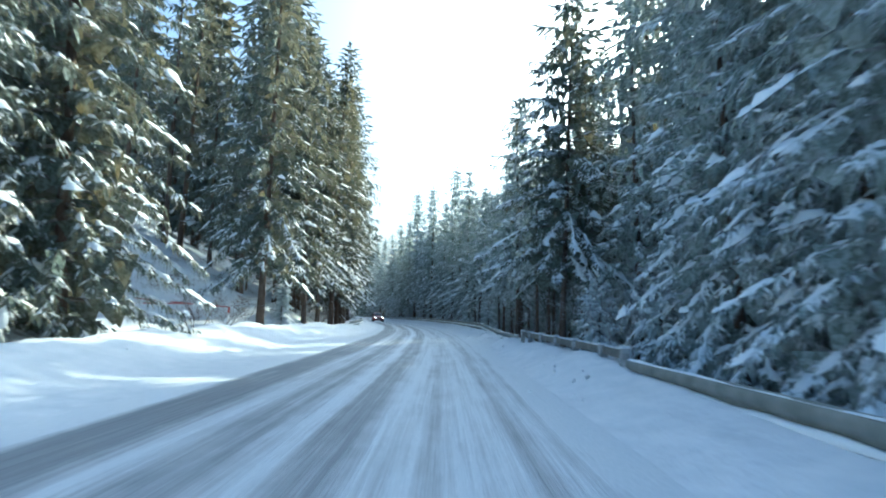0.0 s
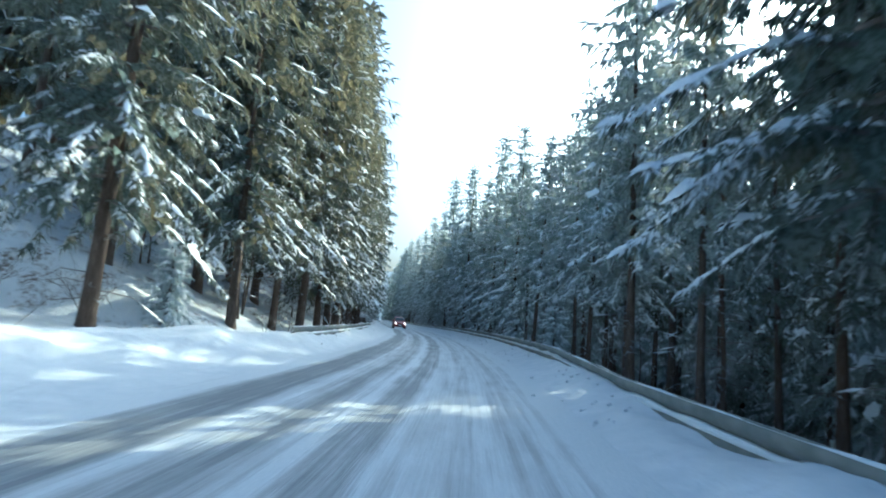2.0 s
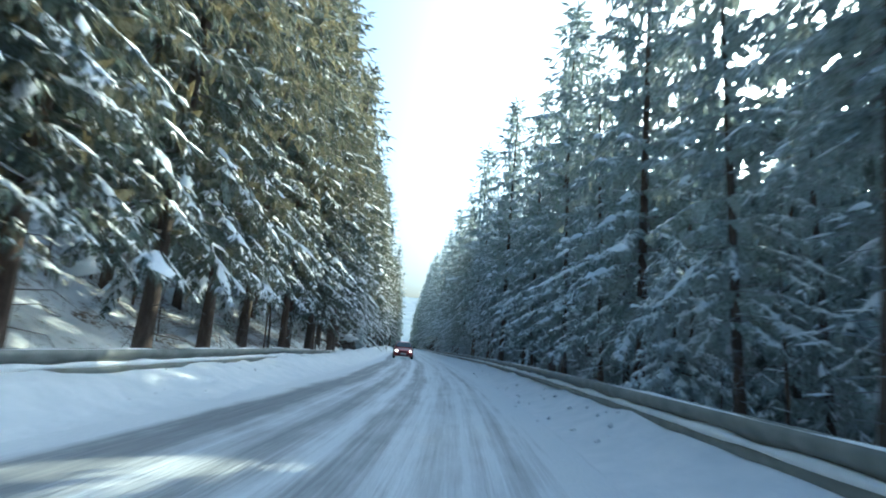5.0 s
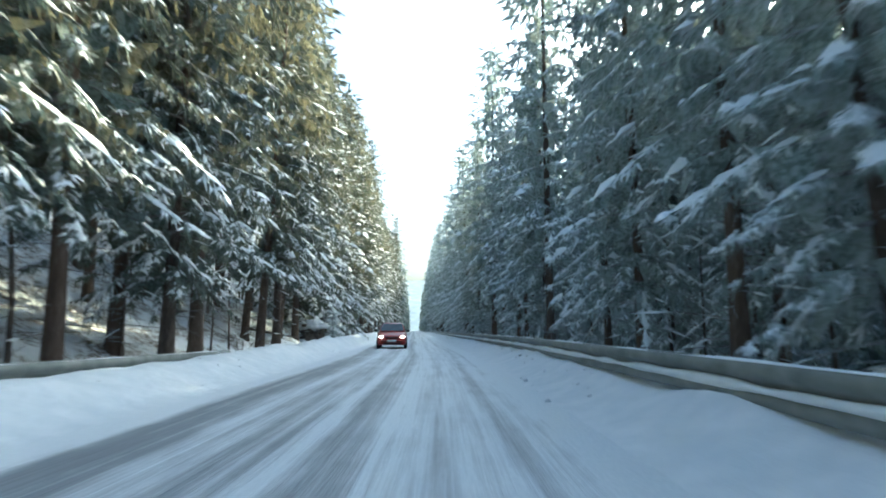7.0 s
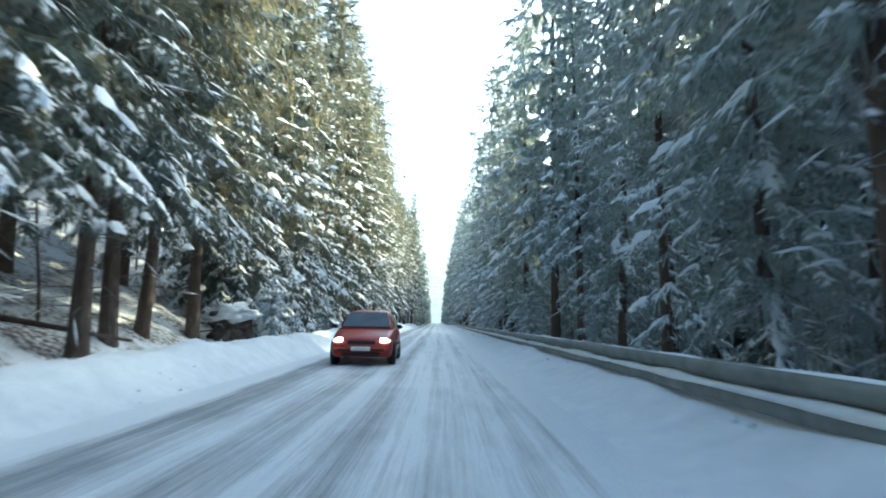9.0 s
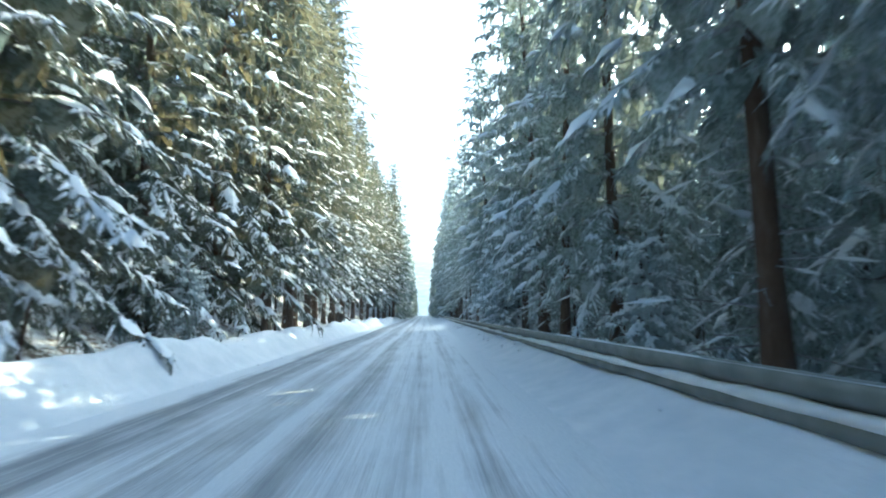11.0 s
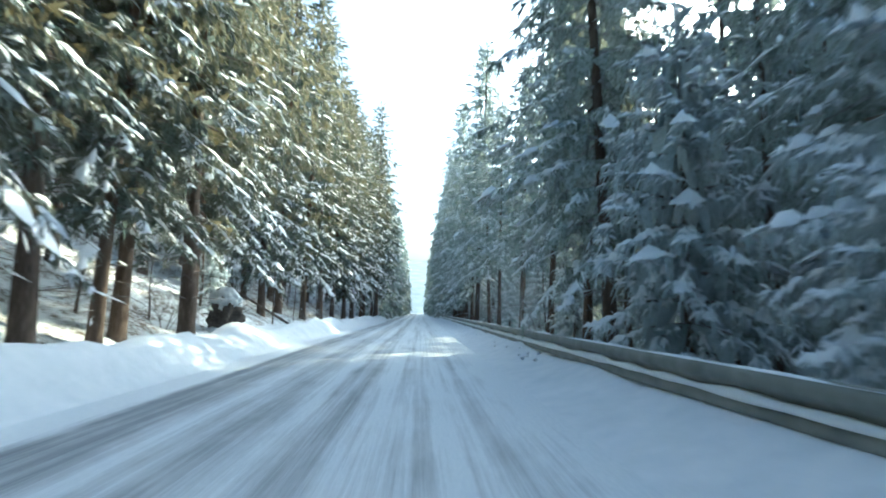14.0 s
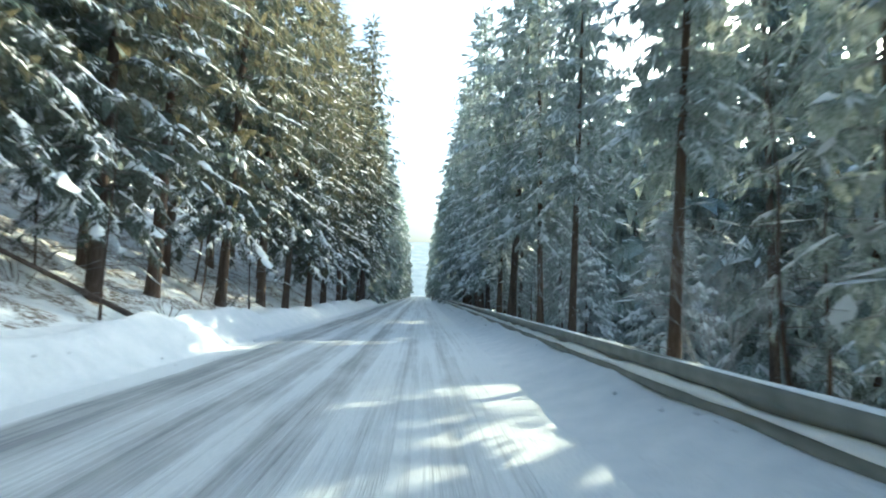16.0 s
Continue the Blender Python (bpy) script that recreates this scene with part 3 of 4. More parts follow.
# forest edge on the left: place, kind, variant, size
LEFT_EDGE = [
    (-7.2, 16.5, "skirt", 0, 1.1), (-9.6, 12.4, "skirt", 0, 1.05), (-11.0, 17.5, "skirt", 1, 1.2), (-3.71, 30.98, "shade", 0, 1.0), (-5.62, 35.61, "edge", 0, 0.95), (-1.68, 37.44, "edge", 1, 0.9),
    (-3.83, 39.88, "edge", 2, 1.0), (-2.8, 41.86, "edge", 0, 0.95), (-0.9, 41.9, "edge", 1, 0.9), (0.1, 43.8, "edge", 0, 0.95), (-2.62, 45.86, "edge", 2, 0.97), (0.6, 47.6, "shade", 1, 0.95),
    (1.0, 49.6, "shade", 0, 0.9), (1.3, 54.1, "shade", 0, 1.0), (0.89, 59.44, "shade", 0, 1.05), (0.64, 64.65, "shade", 0, 0.92), (1.64, 68.23, "edge", 1, 1.05), (1.13, 71.44, "edge", 2, 0.85),
    (2.34, 71.81, "shade", 1, 0.95), (2.02, 74.62, "edge", 2, 1.0), (2.36, 80.71, "edge", 1, 1.02), (1.32, 81.94, "edge", 2, 0.85), (2.1, 84.62, "edge", 0, 0.95), (1.65, 86.43, "edge", 2, 0.95),
    (1.21, 88.75, "edge", 1, 1.0), (1.67, 91.04, "edge", 0, 1.0), (0.82, 94.99, "skirt", 1, 1.02), (1.42, 99.39, "skirt", 1, 1.19), (1.3, 106.2, "skirt", 0, 1.0), (1.3, 111.6, "skirt", 1, 1.25),
    (2.72, 114.69, "shade", 0, 1.0), (3.22, 116.99, "edge", 1, 0.95), (1.92, 121.29, "shade", 0, 1.0), (1.92, 123.39, "edge", 2, 0.9), (2.42, 124.79, "edge", 2, 1.0),
    (2.36, 127.19, "edge", 1, 1.0), (2.02, 128.79, "edge", 2, 0.9), (3.02, 130.69, "edge", 2, 1.02), (1.72, 133.99, "edge", 1, 1.0), (-0.48, 139.79, "edge", 2, 0.95), (-0.28, 142.19, "shade", 0, 1.0),
    (0.72, 146.19, "shade", 1, 1.05), (0.92, 149.19, "edge", 2, 1.0), (1.42, 154.19, "shade", 0, 1.0), (1.92, 158.39, "edge", 2, 0.95), (2.32, 161.79, "edge", 1, 1.0), (2.82, 165.79, "shade", 1, 1.0),
    (3.12, 169.39, "edge", 0, 1.0), (3.62, 173.39, "edge", 1, 1.05), (3.52, 177.19, "edge", 0, 1.0), (4.72, 179.99, "edge", 2, 1.0), (3.82, 184.19, "edge", 1, 0.95), (3.82, 187.79, "edge", 0, 1.0),
]
# forest edge on the right, behind the guard rail
RIGHT_EDGE = [
    (8.10, 5.90, "white", 0, 0.95), (9.30, 10.80, "white", 0, 0.9), (11.89, 14.77, "rail", 0, 0.75), (9.75, 21.7, "cone", 0, 1.0), (12.46, 23.77, "bare", 1, 0.75), 
    (10.82, 27.20, "bare", 1, 0.75), (11.20, 31.19, "bare", 0, 0.80), (12.14, 33.37, "bare", 0, 0.71), (11.58, 35.18, "bare", 0, 0.75), (12.34, 38.37, "bare", 1, 0.75), (12.70, 41.76, "bare", 0, 0.75), 
    (12.89, 45.96, "bare", 1, 0.84), (13.55, 49.55, "rail", 0, 0.80), (13.75, 54.08, "rail", 1, 0.88), (14.26, 58.07, "rail", 0, 0.84), (14.16, 61.87, "rail", 1, 0.84), (14.67, 65.56, "rail", 2, 0.95), (14.57, 69.27, "rail", 1, 1.00), 
    (14.97, 72.66, "rail", 0, 0.96), (14.62, 78.27, "rail", 2, 1.0), (15.32, 81.65, "rail", 1, 1.0), (15.12, 85.26, "bare", 1, 0.95), (15.43, 89.25, "rail", 0, 1.0), (15.24, 93.06, "bare", 0, 1.0), (15.12, 96.99, "rail", 2, 1.16), 
    (14.72, 102.29, "rail", 1, 1.14), (14.42, 106.19, "rail", 0, 1.21), (14.62, 109.99, "rail", 1, 1.14), (14.62, 113.99, "rail", 0, 1.21), (16.6, 117.99, "bare", 1, 1.14), (17.0, 121.19, "bare", 0, 1.1), (15.0, 140.6, "bare", 1, 1.0), (15.0, 134.6, "bare", 1, 0.95), (14.82, 127.39, "rail", 1, 1.14), 
    (15.0, 130.0, "bare", 0, 1.05), (14.9, 147.2, "bare", 1, 1.0), (14.9, 151.6, "bare", 0, 1.0), (14.42, 155.79, "rail", 2, 1.21), 
    (14.52, 160.39, "rail", 0, 1.21), (14.62, 166.39, "rail", 1, 1.14), (14.72, 171.19, "rail", 2, 1.21), (14.92, 176.79, "rail", 0, 1.21), (14.62, 182.19, "rail", 1, 1.21), (14.82, 187.39, "rail", 2, 1.21), 
]
for x, y, kind, k, size in LEFT_EDGE + RIGHT_EDGE:
    plant(kind, k, x, y, rng.uniform(0, 360), size * rng.uniform(0.93, 1.06), (rng.uniform(-2.3, 2.3), rng.uniform(-2.3, 2.3)))
plant("dense", 0, 11.6, 18.7, 40, 0.9)
plant("young", 0, 14.7, 123.3, 20, 1.12)
plant("young", 0, 15.2, 118.9, 130, 1.0)
for x, y, k, size in ((14.32, 118.39, 1, 0.9), (15.45, 75.64, 1, 1.0), (13.48, 51.69, 1, 1.1), (9.76, 18.42, 1, 1.1), (8.86, 13.23, 1, 0.9), (11.97, 39.98, 1, 0.9), (14.52, 99.99, 1, 1.0), (15.72, 133.79, 1, 1.2), (15.16, 90.46, 1, 0.8), (15.82, 148.69, 1, 1.1),
                      (3.63, 93.18, 1, 0.8), (2.82, 105.99, 1, 0.9), (-0.14, 62.07, 1, 0.8), (-2.85, 34.06, 1, 0.8), (16.72, 144.19, 0, 0.7), (0.92, 137.79, 1, 0.9)):
    plant("young", k, x, y, rng.uniform(0, 360), size)
def clearing(x, y):
    """How thin the woods beyond the rail are where they let the sun in, from 0 to 1."""
    lit = y - (x - 8) / math.tan(radians(SUN_AZIMUTH))
    return blend(lit, (126, 0), (129, 0.4), (131, 0.8), (138, 0.8), (140, 0.6), (149, 0.6), (154, 0), (190, 0), (200, 0.35), (260, 0.35))


for x, y, k, size in ((21.0, 139.5, 1, 0.8), (24.0, 151.0, 0, 0.9), (17.6, 133.4, 1, 0.8)):
    plant("deep", k, x, y, 57 * y, size)
# rows behind the edge
for kind, s0, s1, u0, u1, gap in (("dense", -4, 20, 7.6, 9.6, 3.4), ("dense", -6, 26, 11.0, 13.5, 3.2), ("deep", 20, 48, 7.6, 9.6, 3.0), ("low", 20, 48, 10.5, 14.0, 3.0), ("low", 22, 48, 14.5, 17.5, 2.6), ("low", 48, 130, 16.0, 19.0, 4.6), ("low", 48, 190, 7.8, 9.8, 4.2), ("low", 48, 190, 11.5, 15.0, 6.2), ("deep", 34, 200, -12.8, -10.8, 6.0), ("deep", 40, 200, -17.5, -14.2, 7.6), ("deep", 24, 44, -25.0, -17.0, 3.4), ("deep", 26, 50, -36.0, -27.0, 3.4)):
    s, rng = s0, random.Random(int(s0 * 7 + u0 * 31 + gap * 10))
    while s < s1:
        x, y = place(s + rng.uniform(-1, 1), rng.uniform(u0, u1))
        thin = kind == "low" and rng.random() < clearing(x, y)
        if not thin and min((x - px) ** 2 + (y - py) ** 2 for px, py in PLANTED) > 2.2:
            plant(kind, rng.randrange(2), x, y, rng.uniform(0, 360), rng.uniform(0.85, 1.1) * ((0.95 if s < 30 else 0.78) if kind == "deep" and u0 > 0 else 1.0), (rng.uniform(-1.5, 1.5), rng.uniform(-1.5, 1.5)))
        s += gap * rng.uniform(0.8, 1.2)
# the straight's far end
rng = random.Random(61)
for s in range(190, 326, 5):
    for u, kind in ((5.0, "end"), (-5.9, "end")):
        x, y = place(s + rng.uniform(-1.5, 1.5), u * rng.uniform(0.95, 1.2))
        plant(kind, rng.randrange(2), x, y, rng.uniform(0, 360), rng.uniform(0.95, 1.15))


# woods farther in, which nobody could count
def far_woods(name, label, seed, spots, tall, clear, needle):
    far = [spruce_meshes(seed + k, tall, clear, 3.0, 1.95, 1.3, 3.7, 0.4, 2, needle) for k in range(2)]
    parts = {}
    for n, which, mat in (("trunks", 0, BARK), ("crowns", 2, needle), ("snow", 3, BRANCH_SNOW)):
        src = []
        for f in far:
            co = np.empty(len(f[which].vertices) * 3)
            f[which].vertices.foreach_get("co", co)
            src.append((co.reshape(-1, 3), [tuple(q.vertices) for q in f[which].polygons]))
        verts, faces = [], []
        for i, (x, y, turn, size) in enumerate(spots):
            co, fs = src[i % 2]
            c, t = math.cos(turn) * size, math.sin(turn) * size
            base = len(verts)
            z0 = ground_at(x, y)
            verts.extend(zip((co[:, 0] * c - co[:, 1] * t + x).tolist(), (co[:, 0] * t + co[:, 1] * c + y).tolist(), (co[:, 2] * size + z0).tolist()))
            faces.extend(tuple(base + q for q in face) for face in fs)
        parts[n] = (verts, faces, mat)
    ob = tagged(new(name), label, "woods", kind="stuff")
    for n, (verts, faces, mat) in parts.items():
        tagged(child(n, mesh(n, verts, faces, mat, n == "snow"), ob), kind="stuff")


right_far, left_far = [], []
rng = random.Random(62)
for k in range(56):
    right_far.append((*place(rng.uniform(0, 270), rng.uniform(17, 36)), rng.uniform(0, 6.28), rng.uniform(0.8, 1.1)))
for k in range(90):
    right_far.append((*place(rng.uniform(-10, 95), rng.uniform(14.5, 30)), rng.uniform(0, 6.28), rng.uniform(0.85, 1.2)))
for k in range(60):
    right_far.append((*place(rng.uniform(90, 215), rng.uniform(15, 30)), rng.uniform(0, 6.28), rng.uniform(1.1, 1.5)))
rng = random.Random(63)
for k in range(46):
    left_far.append((*place(rng.uniform(44, 150), rng.uniform(-48, -21)), rng.uniform(0, 6.28), rng.uniform(0.9, 1.2)))
for k in range(44):
    left_far.append((*place(rng.uniform(46, 290), rng.uniform(-36, -19.5)), rng.uniform(0, 6.28), rng.uniform(0.8, 1.1)))
rng = random.Random(64)
right_far = [q for q in right_far if rng.random() > 1.15 * clearing(q[0], q[1])]
for k in range(44):
    right_far.append((*place(rng.uniform(112, 215), rng.uniform(37, 54)), rng.uniform(0, 6.28), rng.uniform(1.2, 1.6)))
far_woods("far_woods", "frosted spruce woods beyond the rail", 71, right_far, 19.0, 1.0, FROSTED_HAZY)
far_woods("far_woods", "snowy spruce woods high on the slope", 81, left_far, 23.0, 3.0, NEEDLE)


# ---- guard rails ----
BEAM = [(0.0, 0.915), (-0.045, 0.903), (-0.083, 0.866), (-0.083, 0.799), (-0.05, 0.762), (-0.012, 0.732), (-0.012, 0.683), (-0.05, 0.652), (-0.083, 0.616), (-0.083, 0.549), (-0.045, 0.512), (0.0, 0.5)]


def guard_rail(label, s0, s1, across, drop, facing, step=1.0):
    ob = tagged(new("guard_rail"), label, "guard rail", "guard rails")
    n = int((s1 - s0) / step)
    rows = [(s0 + step * i, across(s0 + step * i), drop(s0 + step * i)) for i in range(n + 1)]
    length = 4.0
    sections = []
    for first in range(0, n, int(length / step)):
        some = rows[first:first + int(length / step) + 1]
        if len(some) > 1:
            sections.append(some)
    for some in sections:
        verts, faces = [], []
        both = BEAM + [(d + 0.006, z) for d, z in reversed(BEAM)]
        w = len(both)
        for k, (s, u, dz) in enumerate(some):
            for d, z in both:
                verts.append((*place(s, u + d * facing), z + dz + (0.004 if k == len(some) - 1 else 0)))
        for i in range(len(some) - 1):
            for j in range(w):
                faces.append((i * w + j, i * w + (j + 1) % w, (i + 1) * w + (j + 1) % w, (i + 1) * w + j))
        child("beam", mesh("beam", verts, faces, STEEL, True), ob)
        # snow lying in the trough and along the top edge
        for name, prof in (("trough_snow", [(-0.01, 0.66), (-0.02, 0.73), (-0.055, 0.725), (-0.095, 0.67), (-0.075, 0.63)]), ("top_snow", [(0.02, 0.9), (0.012, 0.93), (-0.03, 0.935), (-0.06, 0.9)])):
            verts, faces = [], []
            w = len(prof)
            fine = 5
            for i in range((len(some) - 1) * fine + 1):
                a, f = min(i // fine, len(some) - 2), 0.0
                f = i / fine - a
                s = some[a][0] + (some[a + 1][0] - some[a][0]) * f
                u = some[a][1] + (some[a + 1][1] - some[a][1]) * f
                dz = some[a][2] + (some[a + 1][2] - some[a][2]) * f
                amount = max(0.35, min(1.1, 0.8 + 0.8 * rough(s, u, 0.8, 7)))
                if name == "top_snow":
                    amount = max(0.05, 0.3 + 1.1 * rough(s, u, 1.5, 9))
                for d, z in prof:
                    verts.append((*place(s, u + d * facing), prof[0][1] + (z - prof[0][1]) * amount + dz))
            for i in range((len(some) - 1) * fine):
                for j in range(w - 1):
                    faces.append((i * w + j, i * w + j + 1, (i + 1) * w + j + 1, (i + 1) * w + j))
            child(name, mesh(name, verts, faces, BRANCH_SNOW), ob)
        s, u, dz = some[0]
        bm = bmesh.new()
        bmesh.ops.create_cube(bm, size=1.0, matrix=Matrix.Translation((*place(s + 0.1, u + 0.1 * facing), 0.16 + dz)) @ Matrix.Rotation(radians(heading(s)), 4, "Z") @ Matrix.Diagonal((0.1, 0.06, 1.14, 1)))
        bmesh.ops.bevel(bm, geom=bm.edges[:], offset=0.012, segments=1, affect="EDGES")
        part("post", bm, POST, ob, smooth=False)
    return ob


RAIL_ACROSS = lambda s: blend(s, (-12, 2.95), (10, 2.9), (24, 2.72))
guard_rail("short galvanised steel guard rail ending at a concrete parapet", -11.4, 8.6, RAIL_ACROSS, lambda s: -0.4, 1)
guard_rail("galvanised steel guard rail with snow in its trough", 20, 228, RAIL_ACROSS, lambda s: blend(s, (-12, -0.44), (14, -0.44), (20, -0.42), (26, -0.4), (33, -0.15), (50, -0.1), (75, -0.06), (100, -0.12), (130, -0.17), (228, -0.18)), 1)
guard_rail("half-buried steel guard rail along the slope", 33, 73, lambda s: blend(s, (33, -5.35), (73, -6.0)), lambda s: blend(s, (33, -0.2), (60, -0.18), (73, -0.4)), -1)


def slab(name, s, u, z, long, wide, tall, material, parent, tilt=0.0, label=""):
    """A bevelled block lying along the road."""
    bm = bmesh.new()
    m = Matrix.Translation((*place(s, u), z)) @ Matrix.Rotation(radians(heading(s)), 4, "Z") @ Matrix.Rotation(radians(tilt), 4, "X")
    bmesh.ops.create_cube(bm, size=1.0, matrix=m @ Matrix.Diagonal((wide, long, tall, 1)))
    bmesh.ops.bevel(bm, geom=bm.edges[:], offset=min(wide, tall) * 0.08, segments=1, affect="EDGES")
    return part(name, bm, material, parent, label, smooth=False)


def parapet(stations, across):
    """Old concrete posts that carry one thin rail."""
    ob = tagged(new("parapet"), "old concrete posts with one thin rail, half buried in snow", "parapet")
    r = random.Random(23)
    for k, s in enumerate(stations):
        u = across(s)
        slab("post", s, u, 0.21, 0.15, 0.14, 0.92, FROSTED_CONCRETE, ob, r.uniform(-2, 2))
        slab("snow_cap", s, u, 0.685, 0.14, 0.13, r.uniform(0.03, 0.06), SNOW, ob, label="cap of snow")
        if k + 1 < len(stations):
            t = stations[k + 1]
            m, long = (s + t) / 2, t - s - 0.2
            slab("rail", m, u + 0.01, 0.57, long, 0.1, 0.15, CONCRETE, ob, r.uniform(-0.8, 0.8))
            for j in range(3):
                if r.random() < 0.75:
                    slab("snow_strip", m + long * (j - 1) / 3.1, u + 0.015, 0.655, long / 3 * r.uniform(0.6, 1.0), 0.09, r.uniform(0.02, 0.04), SNOW, ob)


parapet((8.9, 10.1, 12.15, 14.0, 16.0, 17.8, 19.2), RAIL_ACROSS)


# ---- the oncoming car ----
def loft(name, rings, material, parent, label="", closed=True):
    verts = [v for r in rings for v in r]
    w = len(rings[0])
    faces = [(i * w + j, i * w + (j + 1) % w, (i + 1) * w + (j + 1) % w, (i + 1) * w + j) for i in range(len(rings) - 1) for j in range(w if closed else w - 1)]
    if closed:
        faces += [tuple(range(w)), tuple((len(rings) - 1) * w + j for j in range(w))[::-1]]
    bm = bmesh.new()
    vs = [bm.verts.new(v) for v in verts]
    for f in faces:
        bm.faces.new([vs[k] for k in f])
    bmesh.ops.recalc_face_normals(bm, faces=bm.faces[:])
    return part(name, bm, material, parent, label, smooth=False)


def block(name, x, y, z, sx, sy, sz, material, parent, bevel=0.02, label=""):
    bm = bmesh.new()
    bmesh.ops.create_cube(bm, size=1.0, matrix=Matrix.Translation((x, y, z)) @ Matrix.Diagonal((sx, sy, sz, 1)))
    if bevel:
        bmesh.ops.bevel(bm, geom=bm.edges[:], offset=bevel, segments=2, affect="EDGES")
    return part(name, bm, material, parent, label)


def rounded(w, lo, hi, r):
    """Half-width, bottom, top and corner of a car's cross-section, as a ring of (x, z)."""
    pts = [(w * 0.86, lo), (w * 0.97, lo + 0.06), (w, lo + 0.2), (w * 0.99, hi - r * 1.6), (w * 0.965, hi - r * 0.55), (w * 0.9, hi - r * 0.12), (w * 0.72, hi), (w * 0.35, hi + 0.012)]
    return pts + [(-x, z) for x, z in reversed(pts)]


def red_car(x, y, turn):
    ob = tagged(new("car"), "small red hatchback with its headlights on, on the snowy road", "car")
    prof = [(0.0, 0.3, 0.55, 0.6), (0.04, 0.24, 0.64, 0.7), (0.14, 0.21, 0.71, 0.77), (0.35, 0.2, 0.78, 0.81), (0.7, 0.2, 0.85, 0.83), (1.05, 0.2, 0.92, 0.84), (1.3, 0.2, 0.955, 0.845), (2.0, 0.2, 0.97, 0.85), (2.8, 0.2, 0.98, 0.85),
            (3.3, 0.22, 0.98, 0.84), (3.52, 0.26, 0.95, 0.81), (3.64, 0.34, 0.88, 0.76)]
    body = loft("body", [[(px, py, pz) for px, pz in rounded(w, lo, hi, 0.13)] for py, lo, hi, w in prof], RED_PAINT, ob)
    cab = [(1.02, 0.9, 0.935, 0.74, 0.72), (1.32, 0.94, 1.12, 0.76, 0.68), (1.7, 0.95, 1.37, 0.77, 0.61), (1.95, 0.95, 1.44, 0.77, 0.59), (2.5, 0.95, 1.47, 0.77, 0.585), (3.0, 0.95, 1.45, 0.76, 0.575), (3.3, 0.94, 1.36, 0.75, 0.58), (3.58, 0.9, 0.98, 0.72, 0.66)]
    cabin = loft("cabin", [[(-wl, py, lo), (wl, py, lo), (wl * 0.99, py, lo + 0.02), (wh + 0.02, py, hi - 0.09), (wh - 0.03, py, hi - 0.03), (wh - 0.16, py, hi), (0.16 - wh, py, hi), (0.03 - wh, py, hi - 0.03), (-wh - 0.02, py, hi - 0.09), (-wl * 0.99, py, lo + 0.02)]
                           for py, lo, hi, wl, wh in cab], RED_PAINT, ob)
    for p in (body, cabin):
        p.data.polygons.foreach_set("use_smooth", [True] * len(p.data.polygons))
    # glass lies just over the cabin's skin
    lift = Vector((0, -0.42, 0.68)).normalized()
    for name, quad in (("windscreen", [(-0.67, 1.06, 0.975), (0.67, 1.06, 0.975), (0.64, 1.34, 1.15), (0.53, 1.72, 1.39), (-0.53, 1.72, 1.39), (-0.64, 1.34, 1.15)]),):
        loft(name, [[Vector(v) + lift * 0.004 for v in quad], [Vector(v) + lift * 0.02 for v in quad]], GLASS, ob)
    quad = [(-0.6, 3.57, 1.04), (0.6, 3.57, 1.04), (0.5, 3.36, 1.32), (-0.5, 3.36, 1.32)]
    loft("rear_window", [[Vector(v) + Vector((0, 0.01, 0)) for v in quad], [Vector(v) + Vector((0, 0.03, 0.01)) for v in quad]], GLASS, ob)
    for sg in (-1, 1):
        for y0, y1, t0, t1 in ((1.42, 2.28, 1.82, 2.26), (2.34, 3.22, 2.34, 2.98)):
            quad = [(sg * 0.772, y0, 1.0), (sg * 0.772, y1, 1.0), (sg * 0.635, t1, 1.35), (sg * 0.645, t0, 1.33)]
            loft("side_window", [[Vector(v) for v in quad], [Vector(v) + Vector((sg * 0.014, 0, 0.004)) for v in quad]], GLASS, ob)
        block("headlight", sg * 0.58, 0.1, 0.63, 0.27, 0.2, 0.15, LAMP, ob, 0.055, "lit round-edged headlight")
        block("indicator", sg * 0.735, 0.2, 0.64, 0.1, 0.22, 0.12, WHITE_PAINT, ob, 0.04)
        block("mirror", sg * 0.92, 1.36, 1.0, 0.17, 0.11, 0.12, BLACK, ob, 0.035)
        block("side_moulding", sg * 0.852, 1.85, 0.52, 0.03, 1.6, 0.07, BLACK, ob, 0.012)
        block("sill", sg * 0.8, 1.83, 0.2, 0.1, 1.7, 0.08, BLACK, ob, 0.02)
        block("door_handle", sg * 0.85, 2.1, 0.82, 0.025, 0.16, 0.035, BLACK, ob, 0.01)
        for py in (1.3, 2.31):
            block("door_gap", sg * 0.842, py, 0.62, 0.012, 0.012, 0.66, BLACK, ob, 0.0)
        for py in (0.68, 2.98):
            bm = bmesh.new()
            bmesh.ops.create_cone(bm, cap_ends=True, segments=24, radius1=0.355, radius2=0.355, depth=0.12, matrix=Matrix.Translation((sg * 0.788, py, 0.31)) @ Matrix.Rotation(radians(90), 4, "Y"))
            part("wheel_arch", bm, BLACK, ob)
            bm = bmesh.new()
            bmesh.ops.create_cone(bm, cap_ends=True, segments=24, radius1=0.29, radius2=0.29, depth=0.2, matrix=Matrix.Translation((sg * 0.765, py, 0.29)) @ Matrix.Rotation(radians(90), 4, "Y"))
            bmesh.ops.bevel(bm, geom=[e for e in bm.edges if len(e.link_faces) == 2 and any(len(f.verts) > 4 for f in e.link_faces)], offset=0.03, segments=2, affect="EDGES")
            wheel = part("wheel", bm, TYRE, ob)
            bm = bmesh.new()
